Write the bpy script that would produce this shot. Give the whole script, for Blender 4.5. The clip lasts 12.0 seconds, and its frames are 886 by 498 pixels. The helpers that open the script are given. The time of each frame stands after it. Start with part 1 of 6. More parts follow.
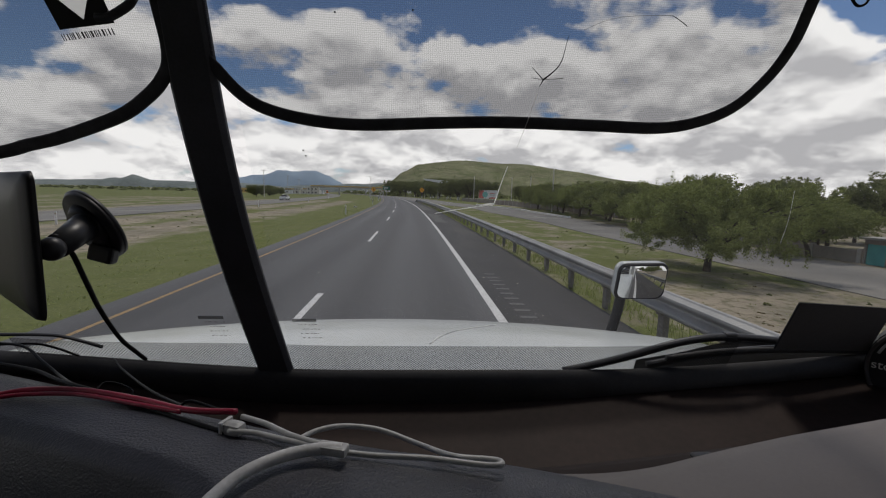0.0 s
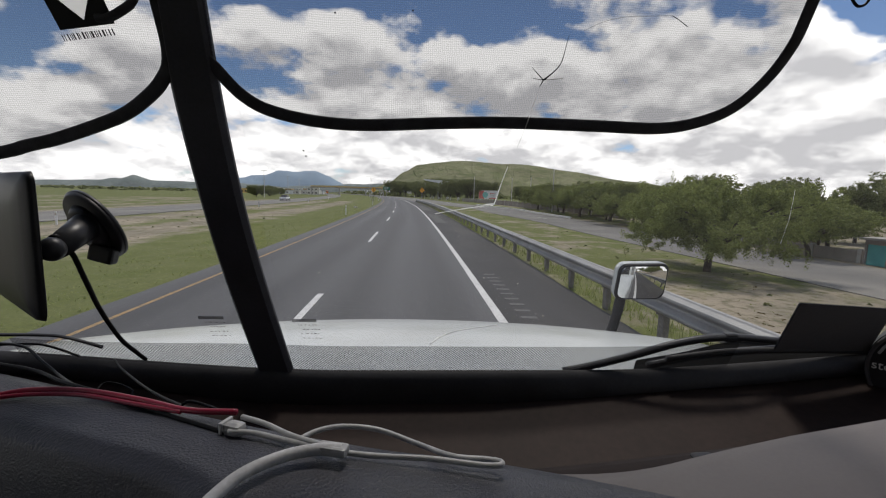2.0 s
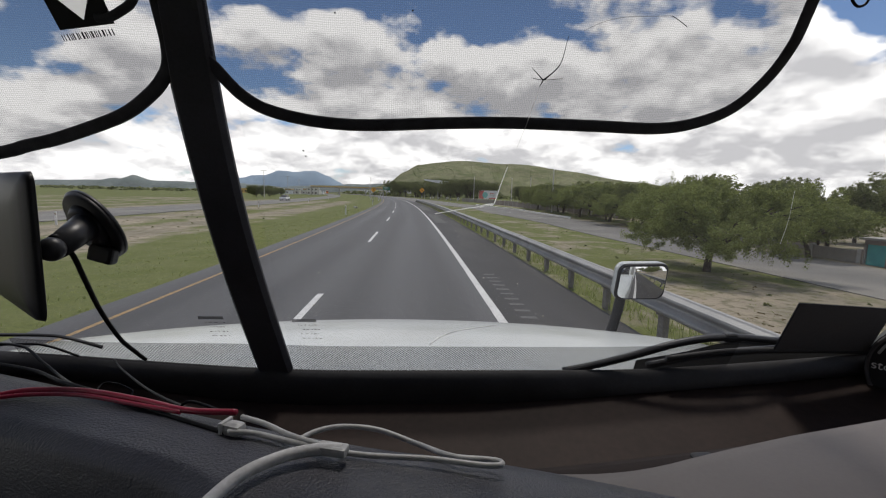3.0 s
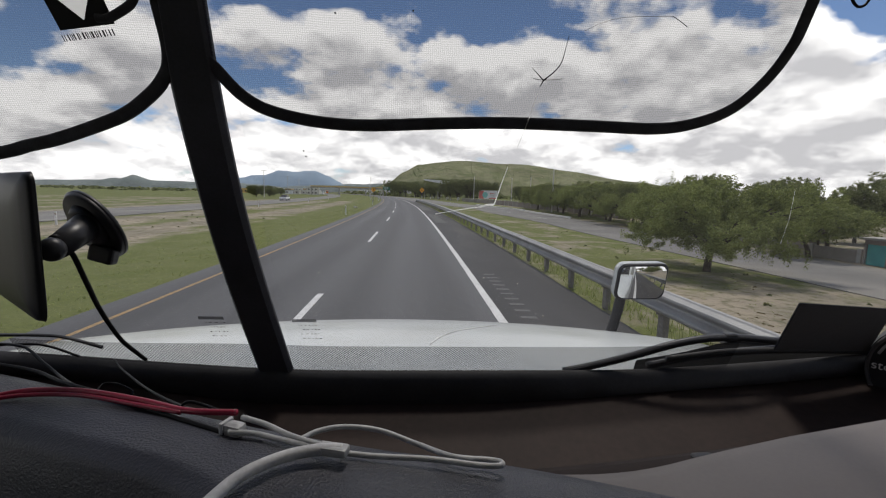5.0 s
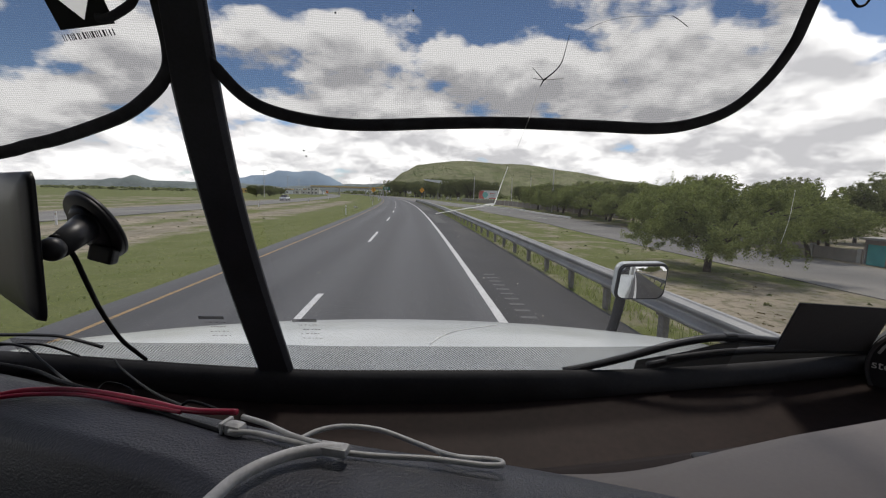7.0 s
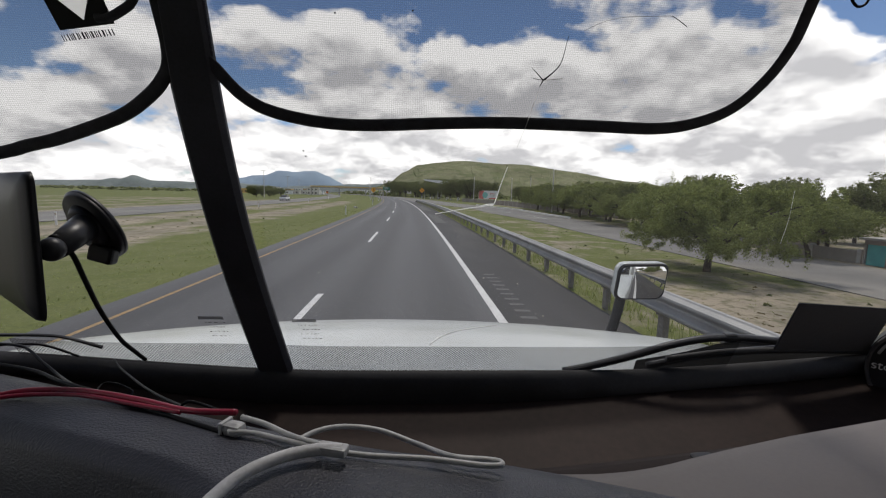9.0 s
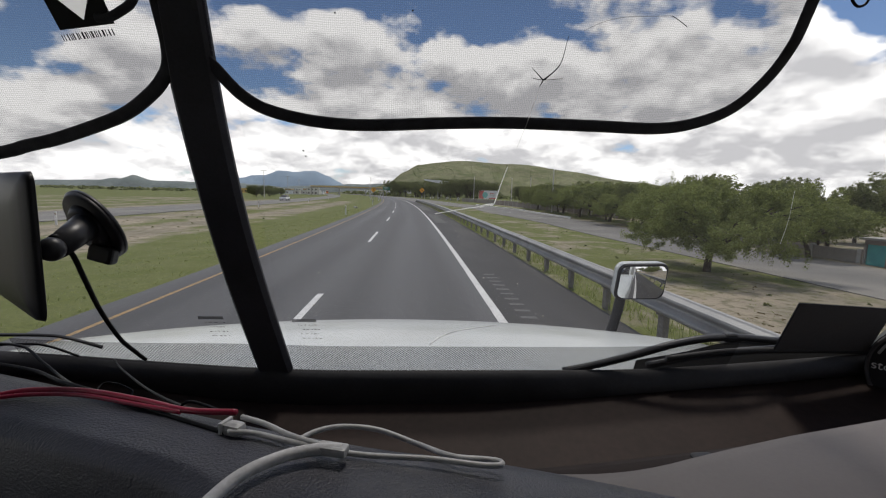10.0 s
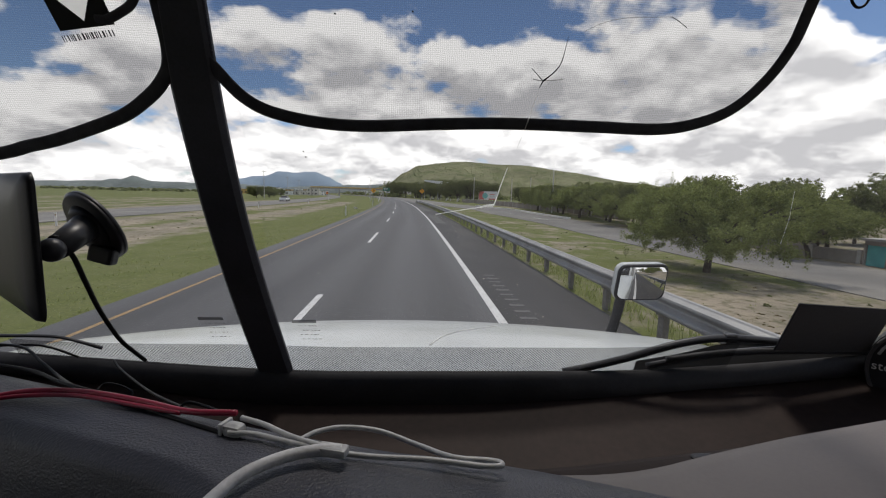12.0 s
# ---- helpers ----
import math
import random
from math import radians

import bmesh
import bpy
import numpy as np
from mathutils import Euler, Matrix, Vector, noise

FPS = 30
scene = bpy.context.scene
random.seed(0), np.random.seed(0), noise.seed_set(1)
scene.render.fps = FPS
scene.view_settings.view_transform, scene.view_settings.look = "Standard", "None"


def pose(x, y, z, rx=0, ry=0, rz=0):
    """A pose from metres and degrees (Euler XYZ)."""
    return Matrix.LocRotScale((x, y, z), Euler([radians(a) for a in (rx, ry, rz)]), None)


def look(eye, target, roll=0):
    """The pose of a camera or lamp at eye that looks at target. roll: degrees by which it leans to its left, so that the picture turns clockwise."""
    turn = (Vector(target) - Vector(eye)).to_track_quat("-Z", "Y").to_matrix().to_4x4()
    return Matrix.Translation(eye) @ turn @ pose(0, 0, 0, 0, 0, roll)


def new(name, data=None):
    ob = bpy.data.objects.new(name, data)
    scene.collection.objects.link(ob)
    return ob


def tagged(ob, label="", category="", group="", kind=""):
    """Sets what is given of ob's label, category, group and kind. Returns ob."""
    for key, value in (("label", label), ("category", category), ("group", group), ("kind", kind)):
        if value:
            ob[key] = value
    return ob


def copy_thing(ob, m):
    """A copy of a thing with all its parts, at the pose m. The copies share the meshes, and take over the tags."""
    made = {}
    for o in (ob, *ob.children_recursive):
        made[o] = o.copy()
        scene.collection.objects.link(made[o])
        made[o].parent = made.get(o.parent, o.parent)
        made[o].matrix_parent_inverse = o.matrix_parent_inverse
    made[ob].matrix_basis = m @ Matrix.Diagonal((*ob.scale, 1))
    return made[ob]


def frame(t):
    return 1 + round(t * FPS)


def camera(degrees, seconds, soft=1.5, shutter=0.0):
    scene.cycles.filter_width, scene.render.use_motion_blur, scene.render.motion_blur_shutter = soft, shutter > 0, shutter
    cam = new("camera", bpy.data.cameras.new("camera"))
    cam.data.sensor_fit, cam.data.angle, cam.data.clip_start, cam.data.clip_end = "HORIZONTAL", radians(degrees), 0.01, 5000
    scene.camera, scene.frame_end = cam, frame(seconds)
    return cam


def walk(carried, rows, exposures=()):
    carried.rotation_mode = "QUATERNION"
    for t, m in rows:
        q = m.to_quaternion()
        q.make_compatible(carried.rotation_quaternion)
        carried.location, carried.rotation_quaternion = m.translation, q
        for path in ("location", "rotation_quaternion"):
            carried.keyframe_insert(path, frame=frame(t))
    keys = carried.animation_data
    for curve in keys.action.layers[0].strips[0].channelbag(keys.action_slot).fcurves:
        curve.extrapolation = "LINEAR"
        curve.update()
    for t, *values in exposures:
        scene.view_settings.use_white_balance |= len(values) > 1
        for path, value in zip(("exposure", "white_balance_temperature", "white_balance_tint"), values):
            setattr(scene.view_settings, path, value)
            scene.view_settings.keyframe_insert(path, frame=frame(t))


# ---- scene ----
# A lorry's cab standing on a highway; the camera sits on its dashboard.
EYE = 2.16
cam = camera(92.5, 12.0, soft=1.15)
HEAD = 3.74            # degrees that the camera looks to the right of the lorry's heading
TILT = -7.3
LEAN = 1.5


def aim(yaw=0.0, pitch=0.0, roll=0.0, dx=0.0, dz=0.0):
    return pose(dx, 0, EYE + dz, 0, 0, -HEAD + yaw) @ pose(0, 0, 0, 90 + TILT + pitch) @ pose(0, 0, 0, 0, 0, LEAN + roll)


walk(cam, [
    (0.0, aim(0.0, -0.02)), (0.5, aim(0.0, 0.0, 0.0, 0.0004, 0.0003)), (1.0, aim(0.0, 0.0)), (1.5, aim(0.01, 0.01, 0.0, -0.0004, 0.0002)),
    (2.0, aim(0.02, 0.02)), (2.5, aim(0.0, 0.03, 0.0, 0.0003, -0.0003)), (3.0, aim(0.0, 0.03)), (5.0, aim(0.0, 0.02, 0.0, -0.0003, 0.0003)),
    (5.5, aim(0.0, 0.01)), (6.0, aim(0.0, 0.0, 0.0, 0.0004, -0.0002)), (6.5, aim(0.0, 0.01)), (7.0, aim(0.01, 0.02, 0.0, -0.0004, 0.0)),
    (9.0, aim(0.0, 0.04)), (9.5, aim(0.0, 0.04, 0.0, 0.0003, 0.0003)), (10.0, aim(0.0, 0.03)), (10.5, aim(0.0, 0.03, 0.0, -0.0003, -0.0002)),
    (11.0, aim(0.01, 0.05)), (11.5, aim(0.0, 0.07, 0.0, 0.0003, 0.0002)), (12.0, aim(0.0, 0.13)),
], exposures=[(0.0, -0.20, 6600, 11), (0.4, 0.26, 6600, 11), (0.8, 0.30, 6600, 11), (1.6, 0.24, 6600, 11), (12.0, 0.24, 6600, 11)])

# ---- world, sun ----
SUN_ELEV, SUN_TURN = radians(64), radians(15)
world = bpy.data.worlds.new("world")
scene.world = world
world.use_nodes = True
wt = world.node_tree
wt.nodes.clear()


def wn(kind, **props):
    n = wt.nodes.new(kind)
    for k, v in props.items():
        if k == "operation":
            n.operation = v
        elif k == "blend":
            n.blend_type = v
    return n


sky = wn("ShaderNodeTexSky")
sky.sky_type = "NISHITA"
sky.sun_disc = False
sky.sun_elevation, sky.sun_rotation = SUN_ELEV, SUN_TURN
sky.altitude, sky.air_density, sky.dust_density, sky.ozone_density = 1900, 1.0, 0.4, 1.5
tc = wn("ShaderNodeTexCoord")
sep = wn("ShaderNodeSeparateXYZ")
wt.links.new(tc.outputs["Generated"], sep.inputs[0])
up = wn("ShaderNodeMath", operation="MAXIMUM")
up.inputs[1].default_value = 0.0
wt.links.new(sep.outputs[2], up.inputs[0])
# cumulus: a flat layer of lumps seen in perspective, gathered into the heaps and gaps of this sky
# each heap or gap: sideways and upwards slope of its middle, half widths, strength
HEAPS = (
    (-0.08, 0.33, 0.21, 0.065, 0.22), (-0.36, 0.34, 0.13, 0.052, 0.20), (-0.21, 0.22, 0.12, 0.042, 0.20), (0.15, 0.28, 0.12, 0.046, 0.17),
    (0.54, 0.31, 0.33, 0.111, 0.26), (-0.63, 0.31, 0.09, 0.069, 0.20), (-0.67, 0.22, 0.11, 0.031, 0.15), (-0.77, 0.15, 0.08, 0.033, 0.16),
    (-0.87, 0.17, 0.07, 0.064, 0.18), (1.01, 0.23, 0.21, 0.135, 0.25), (-0.22, 0.42, 0.13, 0.028, -0.30), (0.15, 0.39, 0.08, 0.054, -0.28), (0.77, 0.45, 0.10, 0.037, -0.13),
    (-0.36, 0.24, 0.07, 0.026, -0.25), (0.34, 0.37, 0.05, 0.018, -0.18), (-0.85, 0.30, 0.06, 0.051, -0.26), (-0.74, 0.24, 0.05, 0.019, -0.16),
    (1.06, 0.46, 0.10, 0.059, -0.32), (0.06, 0.24, 0.04, 0.022, -0.16), (-0.34, 0.15, 0.14, 0.017, -0.12))


def vmath(kind, a, b):
    n = wn("ShaderNodeVectorMath", operation=kind)
    for k, v in enumerate((a, b)):
        if isinstance(v, tuple):
            n.inputs[k].default_value = v
        else:
            wt.links.new(v, n.inputs[k])
    return n


def smath(kind, *args):
    n = wn("ShaderNodeMath", operation=kind)
    for k, v in enumerate(args):
        if isinstance(v, (int, float)):
            n.inputs[k].default_value = v
        else:
            wt.links.new(v, n.inputs[k])
    return n.outputs[0]


ahead = smath("MAXIMUM", sep.outputs[1], 0.2)
slope = wn("ShaderNodeCombineXYZ")
wt.links.new(smath("DIVIDE", sep.outputs[0], ahead), slope.inputs[0])
wt.links.new(smath("DIVIDE", sep.outputs[2], ahead), slope.inputs[1])
front = wn("ShaderNodeMapRange")
front.inputs["From Min"].default_value, front.inputs["From Max"].default_value = 0.15, 0.35
wt.links.new(sep.outputs[1], front.inputs["Value"])


def cloud_mass(lift, detail):
    """Density of the cloud; lift: how much higher it is looked up."""
    high = smath("ADD", up.outputs[0], 0.34 + lift)
    flat = wn("ShaderNodeCombineXYZ")
    wt.links.new(smath("DIVIDE", sep.outputs[0], high), flat.inputs[0])
    wt.links.new(smath("DIVIDE", sep.outputs[1], high), flat.inputs[1])
    flat.inputs[2].default_value = 3.7
    n = wn("ShaderNodeTexNoise")
    n.inputs["Scale"].default_value, n.inputs["Detail"].default_value, n.inputs["Roughness"].default_value = 3.4, detail, 0.57
    wt.links.new(flat.outputs[0], n.inputs["Vector"])
    v = wn("ShaderNodeTexVoronoi")
    v.feature = "SMOOTH_F1"
    v.inputs["Scale"].default_value, v.inputs["Detail"].default_value, v.inputs["Roughness"].default_value = 7.5, 2.0, 0.5
    v.inputs["Smoothness"].default_value = 0.5
    warp = wn("ShaderNodeMix")
    warp.data_type = "RGBA"
    warp.blend_type = "ADD"
    warp.inputs["Factor"].default_value = 0.25
    wt.links.new(flat.outputs[0], warp.inputs["A"])
    wt.links.new(n.outputs["Color"], warp.inputs["B"])
    wt.links.new(warp.outputs["Result"], v.inputs["Vector"])
    mass = smath("MULTIPLY_ADD", v.outputs["Distance"], -0.16, smath("ADD", n.outputs["Fac"], 0.115))
    heap = 0.0
    for u0, v0, ru, rv, w in HEAPS:
        d = vmath("MULTIPLY", vmath("SUBTRACT", slope.outputs[0], (u0, v0 - lift, 0.0)).outputs[0], (1 / ru, 1 / rv, 0.0)).outputs[0]
        heap = smath("MULTIPLY_ADD", smath("POWER", math.exp(-1), vmath("DOT_PRODUCT", d, d).outputs["Value"]), w, heap)
    return smath("MULTIPLY_ADD", heap, front.outputs[0], mass)


here = cloud_mass(0.0, 9)
over = cloud_mass(0.045, 4)
low = wn("ShaderNodeMapRange")          # the far sky is nearly all cloud
low.inputs["From Min"].default_value, low.inputs["From Max"].default_value = 0.09, 0.27
low.inputs["To Min"].default_value, low.inputs["To Max"].default_value = 0.25, 0.0
wt.links.new(up.outputs[0], low.inputs["Value"])
cover = wn("ShaderNodeValToRGB")
cover.color_ramp.elements[0].position, cover.color_ramp.elements[1].position = 0.47, 0.58
wt.links.new(smath("ADD", here, low.outputs[0]), cover.inputs[0])
# bright tops, grey bases
lit = smath("MULTIPLY_ADD", smath("SUBTRACT", here, over), 1.8, smath("MULTIPLY_ADD", here, -0.55, 0.95))
shade = wn("ShaderNodeValToRGB")
shade.color_ramp.elements[0].position, shade.color_ramp.elements[1].position = 0.40, 0.84
shade.color_ramp.elements[0].color = (0.51, 0.51, 0.53, 1)
shade.color_ramp.elements[1].color = (1.02, 1.015, 1.01, 1)
wt.links.new(lit, shade.inputs[0])
blue = wn("ShaderNodeMix")
blue.data_type = "RGBA"
blue.blend_type = "MULTIPLY"
blue.inputs["Factor"].default_value = 1.0
wt.links.new(sky.outputs[0], blue.inputs["A"])
blue.inputs["B"].default_value = (0.070, 0.074, 0.080, 1)
mix = wn("ShaderNodeMix")
mix.data_type = "RGBA"
wt.links.new(cover.outputs[0], mix.inputs["Factor"])
wt.links.new(blue.outputs["Result"], mix.inputs["A"])
wt.links.new(shade.outputs[0], mix.inputs["B"])
bg = wn("ShaderNodeBackground")
bg.inputs["Strength"].default_value = 1.0
wt.links.new(mix.outputs["Result"], bg.inputs[0])
wt.links.new(bg.outputs[0], wn("ShaderNodeOutputWorld").inputs[0])

sun_data = bpy.data.lights.new("sun", "SUN")
sun_data.energy, sun_data.angle, sun_data.color = 1.9, radians(10), (1.0, 0.95, 0.87)
sun = new("sun", sun_data)
sun.matrix_world = look((0, 0, 50), (-50 * math.sin(SUN_TURN) * math.cos(SUN_ELEV), -50 * math.cos(SUN_TURN) * math.cos(SUN_ELEV), 50 - 50 * math.sin(SUN_ELEV)))

# ---- materials ----


def mat(name, base, rough=0.6, metal=0.0, var=0.15, scale=8.0, fine=60.0, bump=0.0, bump_scale=None, dirt=None, dirt_at=(0.5, 0.7), dirt_scale=1.0, spec=0.5, per_object=0.0, stretch=None, bump_deep=1.0, tracks=0.0):
    """A surface with grain at two scales, an optional stain colour and relief."""
    m = bpy.data.materials.new(name)
    m.use_nodes = True
    nt = m.node_tree
    b = nt.nodes["Principled BSDF"]
    b.inputs["Roughness"].default_value, b.inputs["Metallic"].default_value = rough, metal
    b.inputs["Specular IOR Level"].default_value = spec
    t = nt.nodes.new("ShaderNodeTexCoord")
    src = t.outputs["Object"]
    if stretch:
        mp = nt.nodes.new("ShaderNodeMapping")
        mp.inputs["Scale"].default_value = stretch
        nt.links.new(src, mp.inputs[0])
        src = mp.outputs[0]

    def noise_of(s, detail=5):
        n = nt.nodes.new("ShaderNodeTexNoise")
        n.inputs["Scale"].default_value, n.inputs["Detail"].default_value = s, detail
        nt.links.new(src, n.inputs["Vector"])
        return n

    def mul(a, k0, k1, color_in):
        r = nt.nodes.new("ShaderNodeMapRange")
        r.inputs["From Min"].default_value, r.inputs["From Max"].default_value = 0.3, 0.7
        r.inputs["To Min"].default_value, r.inputs["To Max"].default_value = k0, k1
        nt.links.new(a, r.inputs["Value"])
        x = nt.nodes.new("ShaderNodeVectorMath")
        x.operation = "SCALE"
        nt.links.new(color_in, x.inputs[0])
        nt.links.new(r.outputs[0], x.inputs["Scale"])
        return x.outputs[0]

    rgb = nt.nodes.new("ShaderNodeRGB")
    rgb.outputs[0].default_value = (*base, 1)
    col = rgb.outputs[0]
    if dirt:
        n = noise_of(dirt_scale, 8)
        r = nt.nodes.new("ShaderNodeMapRange")
        r.inputs["From Min"].default_value, r.inputs["From Max"].default_value = dirt_at
        nt.links.new(n.outputs[0], r.inputs["Value"])
        mx = nt.nodes.new("ShaderNodeMix")
        mx.data_type = "RGBA"
        nt.links.new(r.outputs[0], mx.inputs["Factor"])
        nt.links.new(col, mx.inputs["A"])
        mx.inputs["B"].default_value = (*dirt, 1)
        col = mx.outputs["Result"]
    if var:
        col = mul(noise_of(scale).outputs[0], 1 - var, 1 + var, col)
        col = mul(noise_of(fine, 3).outputs[0], 1 - var * 0.7, 1 + var * 0.7, col)
    if tracks:
        # darker bands where wheels run, along the curve of the road
        sp = nt.nodes.new("ShaderNodeSeparateXYZ")
        nt.links.new(t.outputs["Object"], sp.inputs[0])

        def op(kind, a, b):
            o = nt.nodes.new("ShaderNodeMath")
            o.operation = kind
            for k, v in enumerate((a, b)):
                if isinstance(v, float):
                    o.inputs[k].default_value = v
                else:
                    nt.links.new(v, o.inputs[k])
            return o.outputs[0]

        lane = op("ADD", sp.outputs[0], op("DIVIDE", op("MULTIPLY", sp.outputs[1], sp.outputs[1]), 3500.0))
        wob = op("MULTIPLY", noise_of(0.5).outputs[0], 0.5)
        wave = op("COSINE", op("MULTIPLY", op("ADD", op("ADD", lane, -0.9), wob), 2 * math.pi / 1.75), 0.0)
        x = nt.nodes.new("ShaderNodeVectorMath")
        x.operation = "SCALE"
        nt.links.new(col, x.inputs[0])
        nt.links.new(op("ADD", 1.0, op("MULTIPLY", wave, -tracks)), x.inputs["Scale"])
        col = x.outputs[0]
    if per_object:
        info = nt.nodes.new("ShaderNodeObjectInfo")
        r = nt.nodes.new("ShaderNodeMapRange")
        r.inputs["To Min"].default_value, r.inputs["To Max"].default_value = 1 - per_object, 1 + per_object
        nt.links.new(info.outputs["Random"], r.inputs["Value"])
        x = nt.nodes.new("ShaderNodeVectorMath")
        x.operation = "SCALE"
        nt.links.new(col, x.inputs[0])
        nt.links.new(r.outputs[0], x.inputs["Scale"])
        col = x.outputs[0]
    nt.links.new(col, b.inputs["Base Color"])
    if bump:
        bn = noise_of(bump_scale or fine, 4)
        bp = nt.nodes.new("ShaderNodeBump")
        bp.inputs["Strength"].default_value = bump
        bp.inputs["Distance"].default_value = bump_deep * 0.3 / (bump_scale or fine)
        nt.links.new(bn.outputs[0], bp.inputs["Height"])
        nt.links.new(bp.outputs[0], b.inputs["Normal"])
    return m


M = {}
M["pad"] = mat("padded_vinyl", (0.024, 0.026, 0.041), 0.44, var=0.12, scale=30, fine=500, bump=0.9, bump_scale=560, bump_deep=2.0, dirt=(0.036, 0.037, 0.042), dirt_at=(0.52, 0.8), dirt_scale=14)
M["panel"] = mat("grey_plastic", (0.116, 0.101, 0.097), 0.55, var=0.06, scale=12, fine=300, bump=0.25, bump_scale=900)
M["shelf"] = mat("brown_plastic", (0.022, 0.0138, 0.0115), 0.62, var=0.2, scale=6, fine=90, bump=0.12, bump_scale=700, spec=0.12)
M["lip"] = mat("brown_lip_plastic", (0.024, 0.0165, 0.0145), 0.7, var=0.15, scale=8, fine=120, spec=0.12)
M["rubber"] = mat("black_rubber", (0.026, 0.025, 0.027), 0.6, var=0.2, scale=20, fine=200)
M["pillar"] = mat("black_trim", (0.050, 0.050, 0.060), 0.70, var=0.15, scale=15, fine=300, bump=0.1, bump_scale=800)
M["cloth"] = mat("black_binding", (0.046, 0.046, 0.052), 0.9, var=0.25, scale=60, fine=900, bump=0.4, bump_scale=1500)
M["paint"] = mat("white_paint", (0.47, 0.49, 0.485), 0.25, var=0.03, scale=2, fine=40, dirt=(0.39, 0.40, 0.385), dirt_at=(0.5, 0.8), dirt_scale=3)
M["black"] = mat("black_plastic", (0.020, 0.020, 0.023), 0.42, var=0.15, scale=30, fine=300, spec=0.3)
M["wire"] = mat("black_wire", (0.006, 0.006, 0.007), 0.55, var=0.15, scale=30, fine=300, spec=0.15)
M["card"] = mat("black_card", (0.085, 0.080, 0.080), 0.6, var=0.08, scale=12, fine=200)
M["red_wire"] = mat("red_insulation", (0.28, 0.010, 0.038), 0.4, var=0.1, scale=40, fine=200)
M["white_wire"] = mat("white_insulation", (0.43, 0.43, 0.43), 0.4, var=0.12, scale=50, fine=200)
M["grey_tape"] = mat("grey_tape", (0.55, 0.55, 0.56), 0.6, var=0.15, scale=60, fine=300, bump=0.3, bump_scale=300)
M["headliner"] = mat("grey_lining", (0.24, 0.24, 0.25), 0.85, var=0.08, scale=20, fine=300)
M["steel"] = mat("galvanised_steel", (0.28, 0.278, 0.27), 0.55, 0.25, var=0.16, scale=1.2, fine=30, dirt=(0.22, 0.20, 0.18), dirt_at=(0.55, 0.8), dirt_scale=0.8)
M["post"] = mat("weathered_post", (0.17, 0.16, 0.145), 0.8, var=0.2, scale=4, fine=30)
M["asphalt"] = mat("asphalt", (0.064, 0.064, 0.068), 0.75, var=0.24, scale=1.1, fine=60, bump=0.35, bump_scale=120, dirt=(0.052, 0.052, 0.055), dirt_at=(0.40, 0.62), dirt_scale=0.55, stretch=(1, 0.03, 1), tracks=0.18)
M["shoulder"] = mat("dark_shoulder_asphalt", (0.033, 0.032, 0.033), 0.85, var=0.25, scale=0.8, fine=60, bump=0.4, bump_scale=100, dirt=(0.052, 0.049, 0.046), dirt_at=(0.5, 0.7), dirt_scale=0.5, stretch=(1, 0.25, 1))
M["patch"] = mat("patched_asphalt", (0.060, 0.059, 0.058), 0.8, var=0.25, scale=1.5, fine=60, bump=0.3, bump_scale=110)
M["bar"] = mat("pale_rumble_paint", (0.092, 0.091, 0.090), 0.8, var=0.2, scale=5, fine=60)
M["old_asphalt"] = mat("worn_asphalt", (0.148, 0.142, 0.132), 0.9, var=0.2, scale=0.3, fine=70, bump=0.3, bump_scale=100, dirt=(0.20, 0.188, 0.168), dirt_at=(0.5, 0.7), dirt_scale=0.2)
M["line"] = mat("white_road_paint", (0.55, 0.55, 0.54), 0.7, var=0.12, scale=3, fine=50, dirt=(0.25, 0.25, 0.25), dirt_at=(0.58, 0.75), dirt_scale=6)
M["yellow_line"] = mat("yellow_road_paint", (0.30, 0.19, 0.075), 0.7, var=0.15, scale=3, fine=50, dirt=(0.16, 0.13, 0.09), dirt_at=(0.5, 0.75), dirt_scale=5)
M["concrete"] = mat("concrete", (0.36, 0.345, 0.32), 0.85, var=0.12, scale=0.8, fine=30, bump=0.2, bump_scale=40, dirt=(0.22, 0.21, 0.19), dirt_at=(0.52, 0.75), dirt_scale=0.5)
M["block"] = mat("grey_block", (0.24, 0.215, 0.19), 0.9, var=0.15, scale=0.5, fine=8, bump=0.3, bump_scale=12, dirt=(0.15, 0.12, 0.10), dirt_at=(0.5, 0.75), dirt_scale=0.25)
M["plaster"] = mat("white_plaster", (0.62, 0.60, 0.56), 0.85, var=0.1, scale=0.7, fine=20, dirt=(0.42, 0.38, 0.33), dirt_at=(0.55, 0.8), dirt_scale=0.5)
M["brick_red"] = mat("red_plaster", (0.30, 0.10, 0.085), 0.85, var=0.15, scale=1, fine=20)
M["teal"] = mat("teal_paint", (0.05, 0.33, 0.33), 0.5, var=0.1, scale=2, fine=20)
M["ochre"] = mat("ochre_paint", (0.52, 0.36, 0.13), 0.7, var=0.1, scale=1, fine=15)
M["roof"] = mat("grey_roof_sheet", (0.42, 0.42, 0.42), 0.5, var=0.12, scale=1, fine=10)
M["dark_opening"] = mat("dark_opening", (0.02, 0.02, 0.022), 0.3, var=0.1)
M["wood"] = mat("weathered_pole", (0.30, 0.26, 0.21), 0.85, var=0.2, scale=2, fine=30, stretch=(1, 1, 0.1))
M["pole"] = mat("concrete_pole", (0.50, 0.48, 0.45), 0.8, var=0.1, scale=2, fine=30)
M["bark"] = mat("bark", (0.075, 0.060, 0.048), 0.95, var=0.3, scale=4, fine=30, bump=0.6, bump_scale=25)
M["limewash"] = mat("white_limewash", (0.66, 0.65, 0.62), 0.9, var=0.1, scale=6, fine=40)
